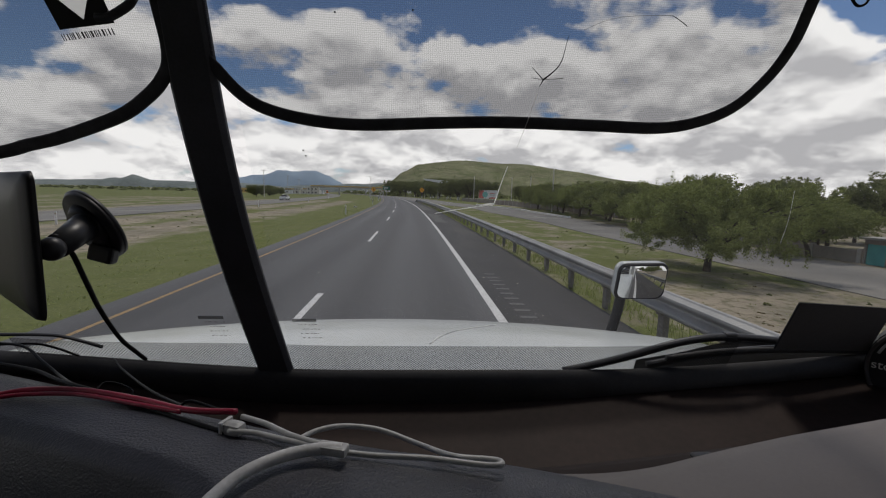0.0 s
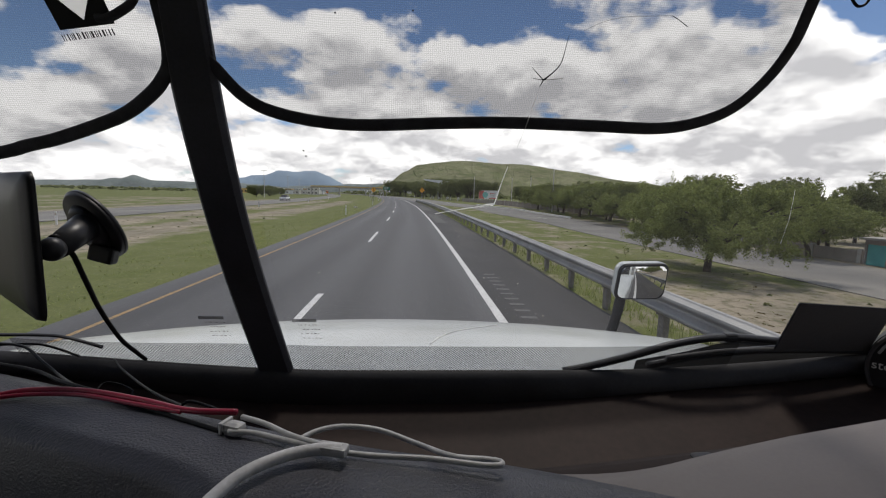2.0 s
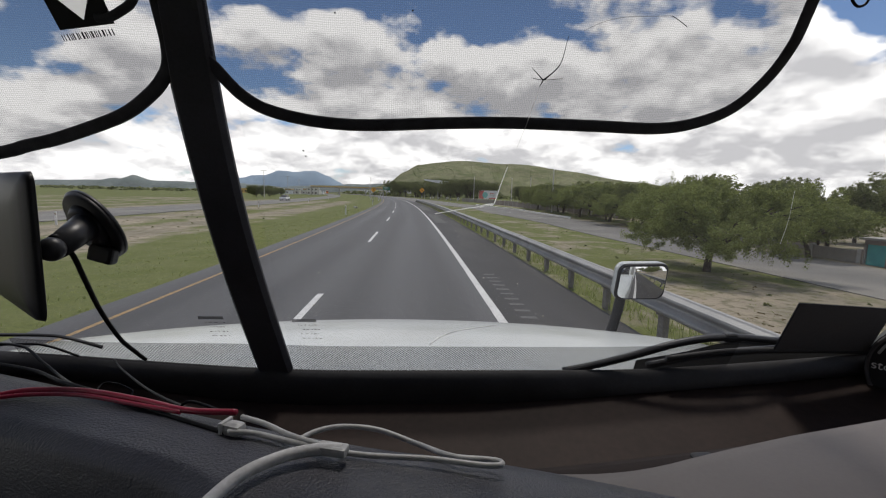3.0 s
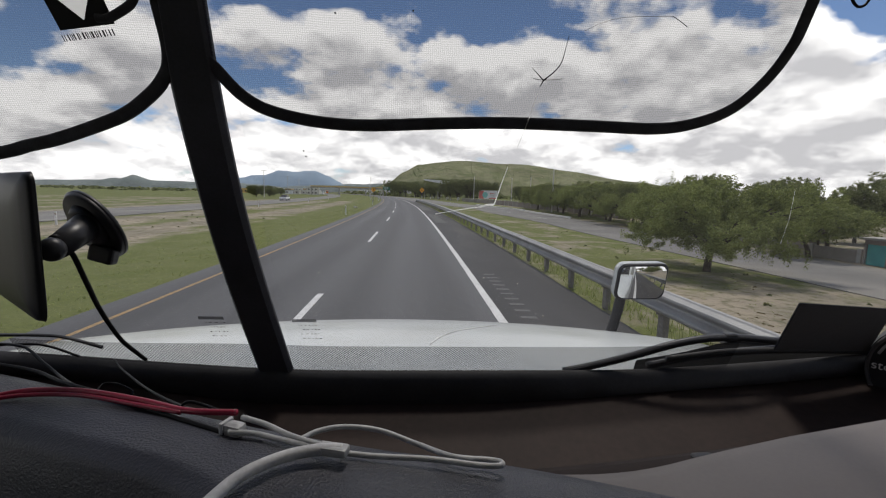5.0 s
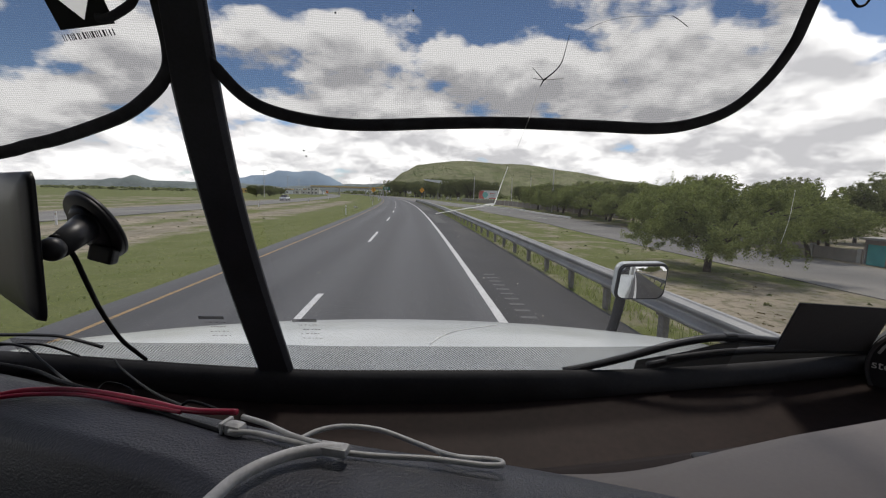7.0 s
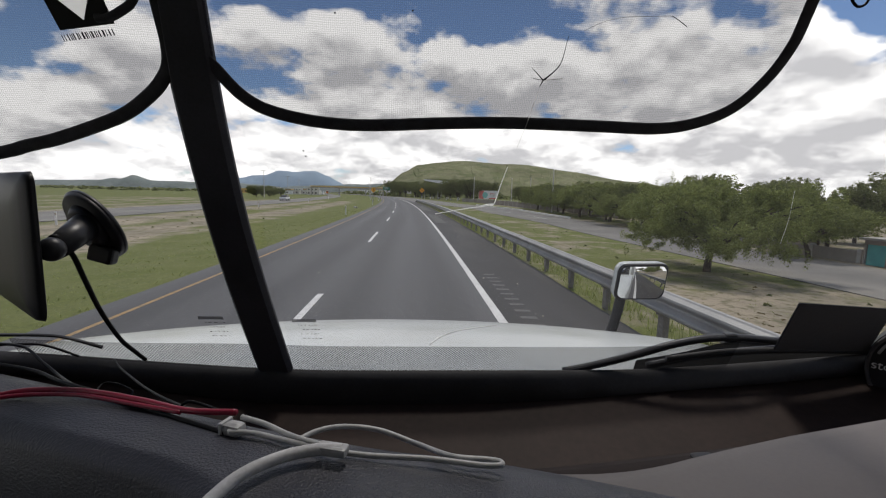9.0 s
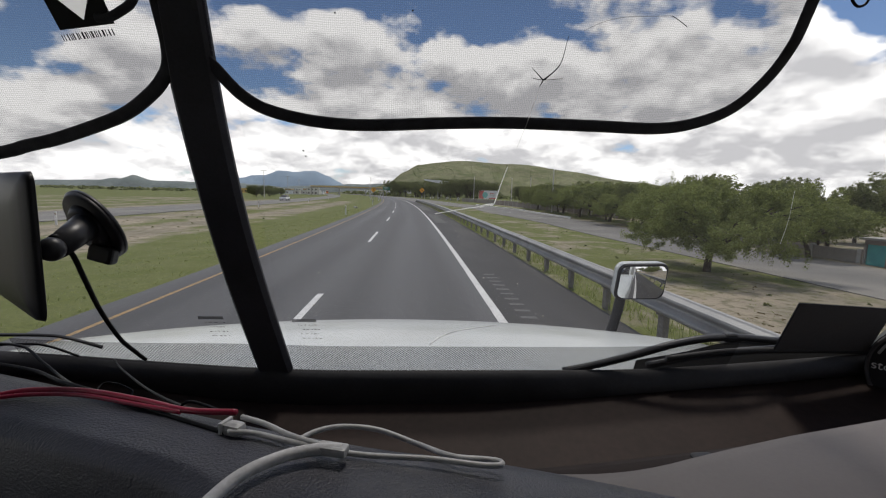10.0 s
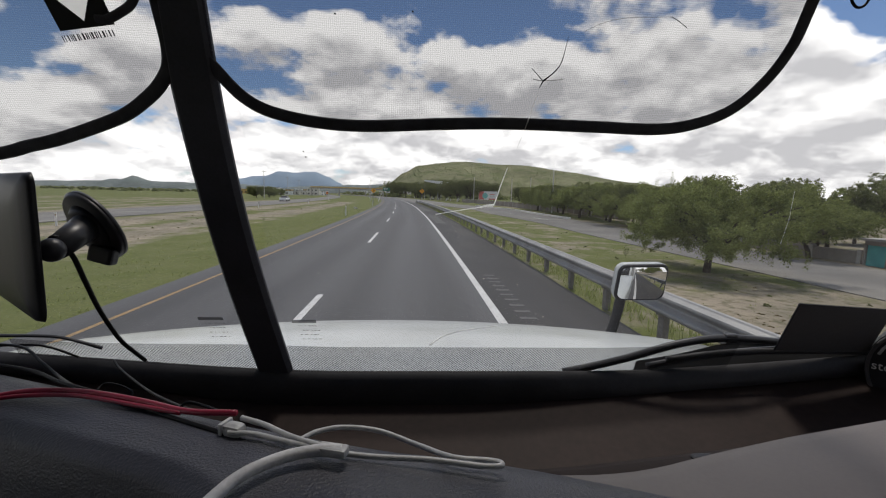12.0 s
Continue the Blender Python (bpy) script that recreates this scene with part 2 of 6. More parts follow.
M["sign"] = mat("yellow_sign", (0.80, 0.36, 0.012), 0.45, var=0.04, scale=3, fine=20)
M["sign_black"] = mat("black_sign_paint", (0.012, 0.012, 0.012), 0.5, var=0.05)
M["white_plate"] = mat("white_plate", (0.75, 0.75, 0.74), 0.5, var=0.05, scale=4, fine=20)
M["green_sign"] = mat("green_sign", (0.02, 0.16, 0.09), 0.45, var=0.05)
M["tyre"] = mat("tyre_rubber", (0.02, 0.02, 0.02), 0.85, var=0.2, scale=8, fine=60)
M["rim"] = mat("painted_rim", (0.5, 0.5, 0.5), 0.4, 0.5, var=0.1)
M["yellow_truck"] = mat("yellow_lorry_paint", (0.72, 0.36, 0.02), 0.35, var=0.04, scale=2, fine=20)
M["orange_truck"] = mat("orange_lorry_paint", (0.70, 0.20, 0.02), 0.35, var=0.04, scale=2, fine=20)
M["trailer"] = mat("white_trailer", (0.68, 0.69, 0.70), 0.45, var=0.05, scale=1, fine=20)
M["rust"] = mat("brown_embankment", (0.30, 0.28, 0.24), 0.9, var=0.2, scale=0.3, fine=5)
M["stripe"] = mat("black_stripe_paint", (0.03, 0.03, 0.032), 0.7, var=0.2, scale=2, fine=20)
M["pink"] = mat("poster_coral", (0.62, 0.16, 0.15), 0.5, var=0.04)
M["mint"] = mat("poster_mint", (0.20, 0.52, 0.50), 0.5, var=0.04)
M["poster"] = mat("poster_white", (0.70, 0.70, 0.71), 0.5, var=0.05)
M["stone"] = mat("pale_stone", (0.38, 0.35, 0.30), 0.95, var=0.2, scale=3, fine=20)


def leaf_mat(name, base, var=0.45):
    m = bpy.data.materials.new(name)
    m.use_nodes = True
    nt = m.node_tree
    b = nt.nodes["Principled BSDF"]
    b.inputs["Roughness"].default_value = 0.65
    b.inputs["Specular IOR Level"].default_value = 0.25
    geo = nt.nodes.new("ShaderNodeNewGeometry")
    r = nt.nodes.new("ShaderNodeMapRange")
    r.inputs["To Min"].default_value, r.inputs["To Max"].default_value = 1 - var, 1 + var
    nt.links.new(geo.outputs["Random Per Island"], r.inputs["Value"])
    info = nt.nodes.new("ShaderNodeObjectInfo")
    r2 = nt.nodes.new("ShaderNodeMapRange")
    r2.inputs["To Min"].default_value, r2.inputs["To Max"].default_value = 0.85, 1.15
    nt.links.new(info.outputs["Random"], r2.inputs["Value"])
    k = nt.nodes.new("ShaderNodeMath")
    k.operation = "MULTIPLY"
    nt.links.new(r.outputs[0], k.inputs[0])
    nt.links.new(r2.outputs[0], k.inputs[1])
    s = nt.nodes.new("ShaderNodeVectorMath")
    s.operation = "SCALE"
    s.inputs[0].default_value = base
    nt.links.new(k.outputs[0], s.inputs["Scale"])
    nt.links.new(s.outputs[0], b.inputs["Base Color"])
    tr = nt.nodes.new("ShaderNodeBsdfTranslucent")
    nt.links.new(s.outputs[0], tr.inputs[0])
    mx = nt.nodes.new("ShaderNodeMixShader")
    mx.inputs[0].default_value = 0.48
    nt.links.new(b.outputs[0], mx.inputs[1])
    nt.links.new(tr.outputs[0], mx.inputs[2])
    nt.links.new(mx.outputs[0], nt.nodes["Material Output"].inputs[0])
    return m


M["leaf"] = leaf_mat("mesquite_leaf", (0.205, 0.236, 0.080))
M["leaf_dark"] = leaf_mat("dark_leaf", (0.178, 0.198, 0.084))
M["bush"] = leaf_mat("scrub_leaf", (0.180, 0.195, 0.085), 0.4)
M["hill_bush"] = leaf_mat("hillside_scrub_leaf", (0.170, 0.190, 0.090), 0.35)
M["dry"] = leaf_mat("dry_weed", (0.215, 0.175, 0.095), 0.35)
M["grass"] = leaf_mat("grass_blade", (0.23, 0.26, 0.085), 0.3)


def ground_mat():
    """Sand with patches of grass; the sheet's own cover value says how much grass grows."""
    m = bpy.data.materials.new("sand_and_grass")
    m.use_nodes = True
    nt = m.node_tree
    b = nt.nodes["Principled BSDF"]
    b.inputs["Roughness"].default_value = 0.95
    b.inputs["Specular IOR Level"].default_value = 0.1
    t = nt.nodes.new("ShaderNodeTexCoord")

    def n(scale, detail=8, rough=0.6):
        x = nt.nodes.new("ShaderNodeTexNoise")
        x.inputs["Scale"].default_value, x.inputs["Detail"].default_value, x.inputs["Roughness"].default_value = scale, detail, rough
        nt.links.new(t.outputs["Object"], x.inputs["Vector"])
        return x

    def mixc(f, a, c):
        x = nt.nodes.new("ShaderNodeMix")
        x.data_type = "RGBA"
        nt.links.new(f, x.inputs["Factor"])
        for key, v in (("A", a), ("B", c)):
            if isinstance(v, tuple):
                x.inputs[key].default_value = (*v, 1)
            else:
                nt.links.new(v, x.inputs[key])
        return x.outputs["Result"]

    def ramp(f, lo, hi):
        r = nt.nodes.new("ShaderNodeMapRange")
        r.inputs["From Min"].default_value, r.inputs["From Max"].default_value = lo, hi
        nt.links.new(f, r.inputs["Value"])
        return r.outputs[0]

    sand = mixc(ramp(n(0.25).outputs[0], 0.35, 0.65), (0.335, 0.285, 0.218), (0.215, 0.192, 0.145))
    sand = mixc(ramp(n(2.2).outputs[0], 0.50, 0.66), sand, (0.125, 0.120, 0.070))
    green = mixc(ramp(n(0.5).outputs[0], 0.35, 0.65), (0.122, 0.143, 0.038), (0.172, 0.178, 0.072))
    green = mixc(ramp(n(14, 4).outputs[0], 0.4, 0.75), green, (0.082, 0.098, 0.034))
    at = nt.nodes.new("ShaderNodeAttribute")
    at.attribute_name = "cover"
    s = nt.nodes.new("ShaderNodeMath")
    s.operation = "ADD"
    nt.links.new(at.outputs["Fac"], s.inputs[0])
    nt.links.new(n(0.35, 10, 0.65).outputs[0], s.inputs[1])
    nt.links.new(mixc(ramp(s.outputs[0], 0.92, 1.08), sand, green), b.inputs["Base Color"])
    bp = nt.nodes.new("ShaderNodeBump")
    bp.inputs["Strength"].default_value, bp.inputs["Distance"].default_value = 0.6, 0.06
    nt.links.new(n(6, 8, 0.7).outputs[0], bp.inputs["Height"])
    nt.links.new(bp.outputs[0], b.inputs["Normal"])
    return m


def hill_mat(name, a, c, scale, var=0.22):
    return mat(name, a, 0.95, var=var, scale=scale, fine=scale * 6, dirt=c, dirt_at=(0.45, 0.62), dirt_scale=scale * 2, spec=0.05)


M["ground"] = ground_mat()
M["hill"] = hill_mat("scrub_hillside", (0.215, 0.215, 0.125), (0.145, 0.158, 0.078), 0.012)
# the range's pale blue is distance haze put into the base colour
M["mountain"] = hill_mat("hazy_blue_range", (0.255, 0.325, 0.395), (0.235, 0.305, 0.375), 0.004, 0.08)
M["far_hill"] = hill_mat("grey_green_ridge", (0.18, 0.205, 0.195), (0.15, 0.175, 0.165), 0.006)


def glass_mat(name, tint, gloss):
    m = bpy.data.materials.new(name)
    m.use_nodes = True
    nt = m.node_tree
    nt.nodes.remove(nt.nodes["Principled BSDF"])
    tr = nt.nodes.new("ShaderNodeBsdfTransparent")
    tr.inputs[0].default_value = (*tint, 1)
    gl = nt.nodes.new("ShaderNodeBsdfGlossy")
    gl.inputs["Roughness"].default_value = 0.02
    fr = nt.nodes.new("ShaderNodeFresnel")
    fr.inputs[0].default_value = gloss
    mx = nt.nodes.new("ShaderNodeMixShader")
    nt.links.new(fr.outputs[0], mx.inputs[0])
    nt.links.new(tr.outputs[0], mx.inputs[1])
    nt.links.new(gl.outputs[0], mx.inputs[2])
    # milky film added to the pane as a haze veil; lifts dark tones
    haze_film = nt.nodes.new("ShaderNodeBsdfTranslucent")
    haze_film.inputs[0].default_value = (0.9, 0.9, 0.9, 1)
    t = nt.nodes.new("ShaderNodeTexCoord")
    n = nt.nodes.new("ShaderNodeTexNoise")
    n.inputs["Scale"].default_value, n.inputs["Detail"].default_value = 7, 6
    nt.links.new(t.outputs["Object"], n.inputs["Vector"])
    r = nt.nodes.new("ShaderNodeMapRange")
    r.inputs["To Min"].default_value, r.inputs["To Max"].default_value = 0.006, 0.024
    nt.links.new(n.outputs[0], r.inputs["Value"])
    mx2 = nt.nodes.new("ShaderNodeMixShader")
    nt.links.new(r.outputs[0], mx2.inputs[0])
    nt.links.new(mx.outputs[0], mx2.inputs[1])
    nt.links.new(haze_film.outputs[0], mx2.inputs[2])
    nt.links.new(mx2.outputs[0], nt.nodes["Material Output"].inputs[0])
    return m


def weave_mat(name, base, pitch, lo, hi, turn=0.0, loose=1.2):
    """Holes in a regular weave or printed dots: a see-through pattern of pitch metres."""
    m = bpy.data.materials.new(name)
    m.use_nodes = True
    nt = m.node_tree
    b = nt.nodes["Principled BSDF"]
    b.inputs["Base Color"].default_value = (*base, 1)
    b.inputs["Roughness"].default_value = 0.9
    t = nt.nodes.new("ShaderNodeTexCoord")
    mp = nt.nodes.new("ShaderNodeMapping")
    mp.inputs["Rotation"].default_value = (0, radians(turn), 0)
    k = 2 * math.pi / pitch
    mp.inputs["Scale"].default_value = (k, k, k * 1.12)
    wob = nt.nodes.new("ShaderNodeTexNoise")
    wob.inputs["Scale"].default_value = 0.12 / pitch
    nt.links.new(t.outputs["Object"], wob.inputs["Vector"])
    pull = nt.nodes.new("ShaderNodeVectorMath")
    pull.operation = "MULTIPLY_ADD"
    pull.inputs[1].default_value = (loose * pitch,) * 3
    nt.links.new(wob.outputs["Color"], pull.inputs[0])
    nt.links.new(t.outputs["Object"], pull.inputs[2])
    nt.links.new(pull.outputs[0], mp.inputs[0])
    sp = nt.nodes.new("ShaderNodeSeparateXYZ")
    nt.links.new(mp.outputs[0], sp.inputs[0])
    waves = []
    for i in (0, 2):
        w = nt.nodes.new("ShaderNodeMath")
        w.operation = "SINE"
        nt.links.new(sp.outputs[i], w.inputs[0])
        waves.append(w)
    a = nt.nodes.new("ShaderNodeMath")
    a.operation = "ADD"
    nt.links.new(waves[0].outputs[0], a.inputs[0])
    nt.links.new(waves[1].outputs[0], a.inputs[1])
    r = nt.nodes.new("ShaderNodeMapRange")
    r.inputs["From Min"].default_value, r.inputs["From Max"].default_value = -1.2, 1.2
    r.inputs["To Min"].default_value, r.inputs["To Max"].default_value = lo, hi
    nt.links.new(a.outputs[0], r.inputs["Value"])
    nt.links.new(r.outputs[0], b.inputs["Alpha"])
    return m


M["glass"] = glass_mat("windscreen_glass", (0.97, 0.98, 0.98), 1.25)
M["mesh"] = weave_mat("black_mesh", (0.06, 0.06, 0.065), 0.0021, 0.38, 0.48)
M["frit"] = weave_mat("printed_dots", (0.05, 0.052, 0.052), 0.0036, 0.32, 0.64, 45, 0.3)
M["crack"] = mat("crack_dark", (0.03, 0.03, 0.03), 0.4, var=0.1)
cl = bpy.data.materials.new("crack_bright")
cl.use_nodes = True
ctr = cl.node_tree.nodes.new("ShaderNodeBsdfTranslucent")
ctr.inputs[0].default_value = (0.95, 0.95, 0.93, 1)
cl.node_tree.links.new(ctr.outputs[0], cl.node_tree.nodes["Material Output"].inputs[0])
M["crack_light"] = cl
M["faint_ink"] = mat("faint_grey_ink", (0.12, 0.12, 0.12), 0.7, var=0.1)
M["faint_ink"].node_tree.nodes["Principled BSDF"].inputs["Alpha"].default_value = 0.75
mm = bpy.data.materials.new("mirror_glass")
mm.use_nodes = True
mm.node_tree.nodes["Principled BSDF"].inputs["Metallic"].default_value = 1.0
mm.node_tree.nodes["Principled BSDF"].inputs["Roughness"].default_value = 0.02
mm.node_tree.nodes["Principled BSDF"].inputs["Base Color"].default_value = (0.86, 0.87, 0.87, 1)
M["mirror"] = mm
# tablet screen: the pale grey base colour stands in for a reflection
sc = bpy.data.materials.new("grey_reflection_screen")
sc.use_nodes = True
sc.node_tree.nodes["Principled BSDF"].inputs["Base Color"].default_value = (0.34, 0.335, 0.31, 1)
sc.node_tree.nodes["Principled BSDF"].inputs["Roughness"].default_value = 0.2
sc.node_tree.nodes["Principled BSDF"].inputs["Specular IOR Level"].default_value = 0.9
M["screen"] = sc

# ---- building helpers ----


def obj(name, bm, material, smooth=False):
    me = bpy.data.meshes.new(name)
    bm.normal_update()
    bm.to_mesh(me)
    bm.free()
    if smooth:
        me.polygons.foreach_set("use_smooth", [True] * len(me.polygons))
    me.materials.append(material)
    return new(name, me)


def part(name, bm, material, parent, label="", smooth=False):
    ob = obj(name, bm, material, smooth)
    ob.parent = parent
    if label:
        tagged(ob, label)
    return ob


def thing(name, label, category, at=(0, 0, 0), group="", kind=""):
    e = new(name)
    e.location = at
    return tagged(e, label, category, group, kind)


def box(bm, c, s, turn=None, bevel=0.0):
    m = Matrix.Translation(c) @ (turn.to_4x4() if turn else Matrix()) @ Matrix.Diagonal((*s, 1))
    g = bmesh.ops.create_cube(bm, size=1, matrix=m)
    if bevel:
        es = {e for v in g["verts"] for e in v.link_edges}
        bmesh.ops.bevel(bm, geom=list(es), offset=bevel, segments=2, affect="EDGES", profile=0.6)
    return bm


def rod(bm, a, b, r0, r1=None, n=10):
    a, b = Vector(a), Vector(b)
    d = b - a
    m = Matrix.Translation((a + b) / 2) @ d.to_track_quat("Z", "Y").to_matrix().to_4x4()
    bmesh.ops.create_cone(bm, cap_ends=True, segments=n, radius1=r0, radius2=r0 if r1 is None else r1, depth=d.length, matrix=m)
    return bm


def spline(points, n):
    """n points along a smooth curve through the given ones."""
    p = [Vector(q) for q in points]
    p = [p[0] * 2 - p[1]] + p + [p[-1] * 2 - p[-2]]
    out = []
    for i in range(n):
        u = i / (n - 1) * (len(p) - 3)
        k = min(int(u), len(p) - 4)
        f = u - k
        a, b, c, d = p[k:k + 4]
        out.append(0.5 * (2 * b + (c - a) * f + (2 * a - 5 * b + 4 * c - d) * f * f + (3 * b - a - 3 * c + d) * f ** 3))
    return out


def tube(bm, pts, r, n=8, flat=None):
    """A round or flat (r, flat) profile swept along points."""
    rings = []
    for i, p in enumerate(pts):
        d = (pts[min(i + 1, len(pts) - 1)] - pts[max(i - 1, 0)]).normalized()
        if flat:
            side_n = flat[1]
            side = d.cross(side_n).normalized()
            other = side_n
            ring = [p + side * (r * math.cos(a)) + other * (flat[0] * math.sin(a)) for a in (2 * math.pi * k / n for k in range(n))]
        else:
            side = d.cross(Vector((0.13, 0.21, 0.97))).normalized()
            other = side.cross(d)
            rr = r(i / (len(pts) - 1)) if callable(r) else r
            ring = [p + (side * math.cos(a) + other * math.sin(a)) * rr for a in (2 * math.pi * k / n for k in range(n))]
        rings.append([bm.verts.new(q) for q in ring])
    for a, b in zip(rings, rings[1:]):
        for k in range(n):
            bm.faces.new((a[k], a[(k + 1) % n], b[(k + 1) % n], b[k]))
    bm.faces.new(rings[0][::-1])
    bm.faces.new(rings[-1])
    return bm


def sheet(f, us, vs):
    """A surface of points f(u, v)."""
    bm = bmesh.new()
    rows = [[bm.verts.new(f(u, v)) for v in vs] for u in us]
    for a, b in zip(rows, rows[1:]):
        for i in range(len(vs) - 1):
            bm.faces.new((a[i], b[i], b[i + 1], a[i + 1]))
    return bm


def span(a, b, n):
    return [a + (b - a) * i / (n - 1) for i in range(n)]


def smooth01(a, b, x):
    x = min(1.0, max(0.0, (x - a) / (b - a)))
    return x * x * (3 - 2 * x)


# ---- the lorry and its cab ----
CENTRE = -0.23                       # the lorry's middle, beside the camera


def on_glass(x, z, off=0.0):
    """A point on the raked windscreen; off: metres towards the driver."""
    y = 0.70 - 0.496 * (z + 0.301)
    n = Vector((0, 1, 0.496)).normalized()
    return Vector((x, y, z + EYE)) - n * off


GLASS_N = Vector((0, 1, 0.496)).normalized()


def up_eye(p):
    return Vector((p[0], p[1], p[2] + EYE))


truck = thing("semi_truck", "white bonneted semi truck with a dark cab standing on the highway", "truck", (CENTRE, 0, 0))
TR = Matrix.Translation((-CENTRE, 0, 0))


GROUPS = set()


def assembly(name, label):
    """A part of the lorry that has pieces of its own."""
    e = new(name)
    e.parent = truck
    GROUPS.add(e.name)
    return tagged(e, label)


dashboard = assembly("dashboard", "dark padded and grey plastic dashboard")


def tpart(name, bm, material, label="", smooth=False, parent=None):
    if parent is None or parent.name in GROUPS:
        bm.transform(TR)
    return part(name, bm, material, parent or truck, label, smooth)


# bonnet: crowned across, falling away to the nose
CROWN = [(0.80, -0.425), (0.95, -0.405), (1.1, -0.407), (1.3, -0.427), (1.5, -0.462), (1.7, -0.512), (1.95, -0.60), (2.2, -0.74), (2.4, -0.92), (2.5, -1.15), (2.52, -1.5)]


def bonnet_point(u, v):
    k = v * (len(CROWN) - 1)
    i = min(int(k), len(CROWN) - 2)
    f = k - i
    y = CROWN[i][0] * (1 - f) + CROWN[i + 1][0] * f
    z = CROWN[i][1] * (1 - f) + CROWN[i + 1][1] * f
    w = 1.16 - 0.10 * smooth01(1.6, 2.6, y)
    au = abs(u)
    x = -0.07 + math.copysign(w * min(au, 1.0), u)
    drop = 0.075 * au * au if au <= 1 else 0.075 + (au - 1) * 2.2
    return Vector((x + math.copysign(max(0, au - 1) * 0.15, u), y, z - drop + EYE))


us = span(-1, 1, 33)
us = [-1.30, -1.12, -1.03] + us + [1.03, 1.12, 1.30]
tpart("bonnet", sheet(bonnet_point, us, span(0, 1, 41)), M["paint"], "glossy white bonnet", True)


def bonnet_at(x, y):
    for n, ((ya, _), (yb, _)) in enumerate(zip(CROWN, CROWN[1:])):
        if y <= yb:
            return bonnet_point((x + 0.07) / 1.16, (n + (y - ya) / (yb - ya)) / (len(CROWN) - 1))
    return bonnet_point((x + 0.07) / 1.16, 1.0)


# specular highlight of the bonnet crease, modelled as a thin white tube
bm = tube(bmesh.new(), [bonnet_at(q.x, q.y) for q in spline([(0.045, 1.13, 0), (0.085, 1.23, 0), (0.165, 1.34, 0), (0.30, 1.48, 0)], 26)], 0.003, 6)
tpart("bonnet_crease", bm, M["line"], "highlight along the bonnet crease, drawn as a thin pale line", True)

# hood mirror on its stalk
hm = new("hood_mirror")
hm.parent = truck
hm.location = (1.172 - CENTRE, 2.1, EYE - 0.42)
tagged(hm, "white and black mirror on a stalk at the bonnet")


def rounded_slab(w, h, d, r, n=6, bulge=0.0):
    """An upright slab with rounded corners, facing -y."""
    bm = bmesh.new()
    prof = []
    for cx, cz, a0 in ((w / 2 - r, h / 2 - r, 0), (-w / 2 + r, h / 2 - r, 90), (-w / 2 + r, -h / 2 + r, 180), (w / 2 - r, -h / 2 + r, 270)):
        for k in range(n + 1):
            a = radians(a0 + 90 * k / n)
            prof.append((cx + r * math.cos(a), cz + r * math.sin(a)))
    rings = []
    for y, s in ((0, 0.96), (-0.0 + d * 0.12, 1.0), (d * 0.6, 0.97), (d * 0.9, 0.80), (d, 0.55)):
        rings.append([bm.verts.new((x * s, y, z * s)) for x, z in prof])
    for a, b in zip(rings, rings[1:]):
        for k in range(len(prof)):
            bm.faces.new((a[k], b[k], b[(k + 1) % len(prof)], a[(k + 1) % len(prof)]))
    bm.faces.new(rings[-1][::-1])
    bm.faces.new(rings[0])
    return bm


turn_m = Matrix.Rotation(radians(-9), 4, "Z") @ Matrix.Rotation(radians(-3), 4, "Y") @ Matrix.Rotation(radians(3), 4, "X") @ Matrix(((1, 0, 0.14, 0), (0, 1, 0, 0), (0, 0, 1, 0), (0, 0, 0, 1))) @ Matrix.Scale(1.18, 4)
bm = rounded_slab(0.215, 0.165, 0.09, 0.035)
bm.transform(turn_m)
part("mirror_shell", bm, M["paint"], hm, "white mirror shell", True)
bm = rounded_slab(0.212, 0.162, 0.045, 0.033)
bm.transform(turn_m @ Matrix.Translation((0, -0.010, 0)))
part("mirror_rim", bm, M["black"], hm, "black mirror rim")


def bulged(u, v):
    r = 0.030
    x, z = u * 0.096, v * 0.071
    ex = max(0, abs(x) - (0.096 - r))
    ez = max(0, abs(z) - (0.071 - r))
    q = math.hypot(ex, ez)
    if q > r:
        x = math.copysign(0.096 - r + ex * r / q, x)
        z = math.copysign(0.071 - r + ez * r / q, z)
    return Vector((x, -0.0125 - 0.010 * (1 - u * u) - 0.006 * (1 - v * v), z))


bm = sheet(bulged, span(-1, 1, 17), span(-1, 1, 13))
bmesh.ops.recalc_face_normals(bm, faces=bm.faces)
bm.transform(turn_m)
part("mirror_glass", bm, M["mirror"], hm, "convex mirror glass", True)
part("stalk", tube(bmesh.new(), spline([(-0.072, 0.05, -0.08), (-0.09, 0.05, -0.19), (-0.125, 0.045, -0.32), (-0.15, 0.04, -0.42)], 12), 0.027, 10), M["black"], hm, "black stalk", True)

# the post between the two panes
bm = bmesh.new()
prof = [(-0.0265, -0.007), (-0.0265, -0.002), (-0.021, 0.004), (0.021, 0.004), (0.0265, -0.002), (0.0265, -0.007)]
rings = []
for z in span(-0.345, 0.36, 24):
    s = 1.07 - 0.10 * smooth01(-0.3, 0.1, z) - 0.10 * smooth01(0.10, 0.20, z)
    mid = -0.2315 - 0.0165 * math.sin(math.pi * min(1, max(0, (z + 0.33) / 0.62))) ** 1.2 + 0.003 * smooth01(0.1, 0.2, z)
    rings.append([bm.verts.new(on_glass(mid + px * s, z, off)) for px, off in prof])
for a, b in zip(rings, rings[1:]):
    for k in range(len(prof)):
        bm.faces.new((a[k], b[k], b[(k + 1) % len(prof)], a[(k + 1) % len(prof)]))
bm.faces.new(rings[0])
bm.faces.new(rings[-1][::-1])
bmesh.ops.recalc_face_normals(bm, faces=bm.faces)
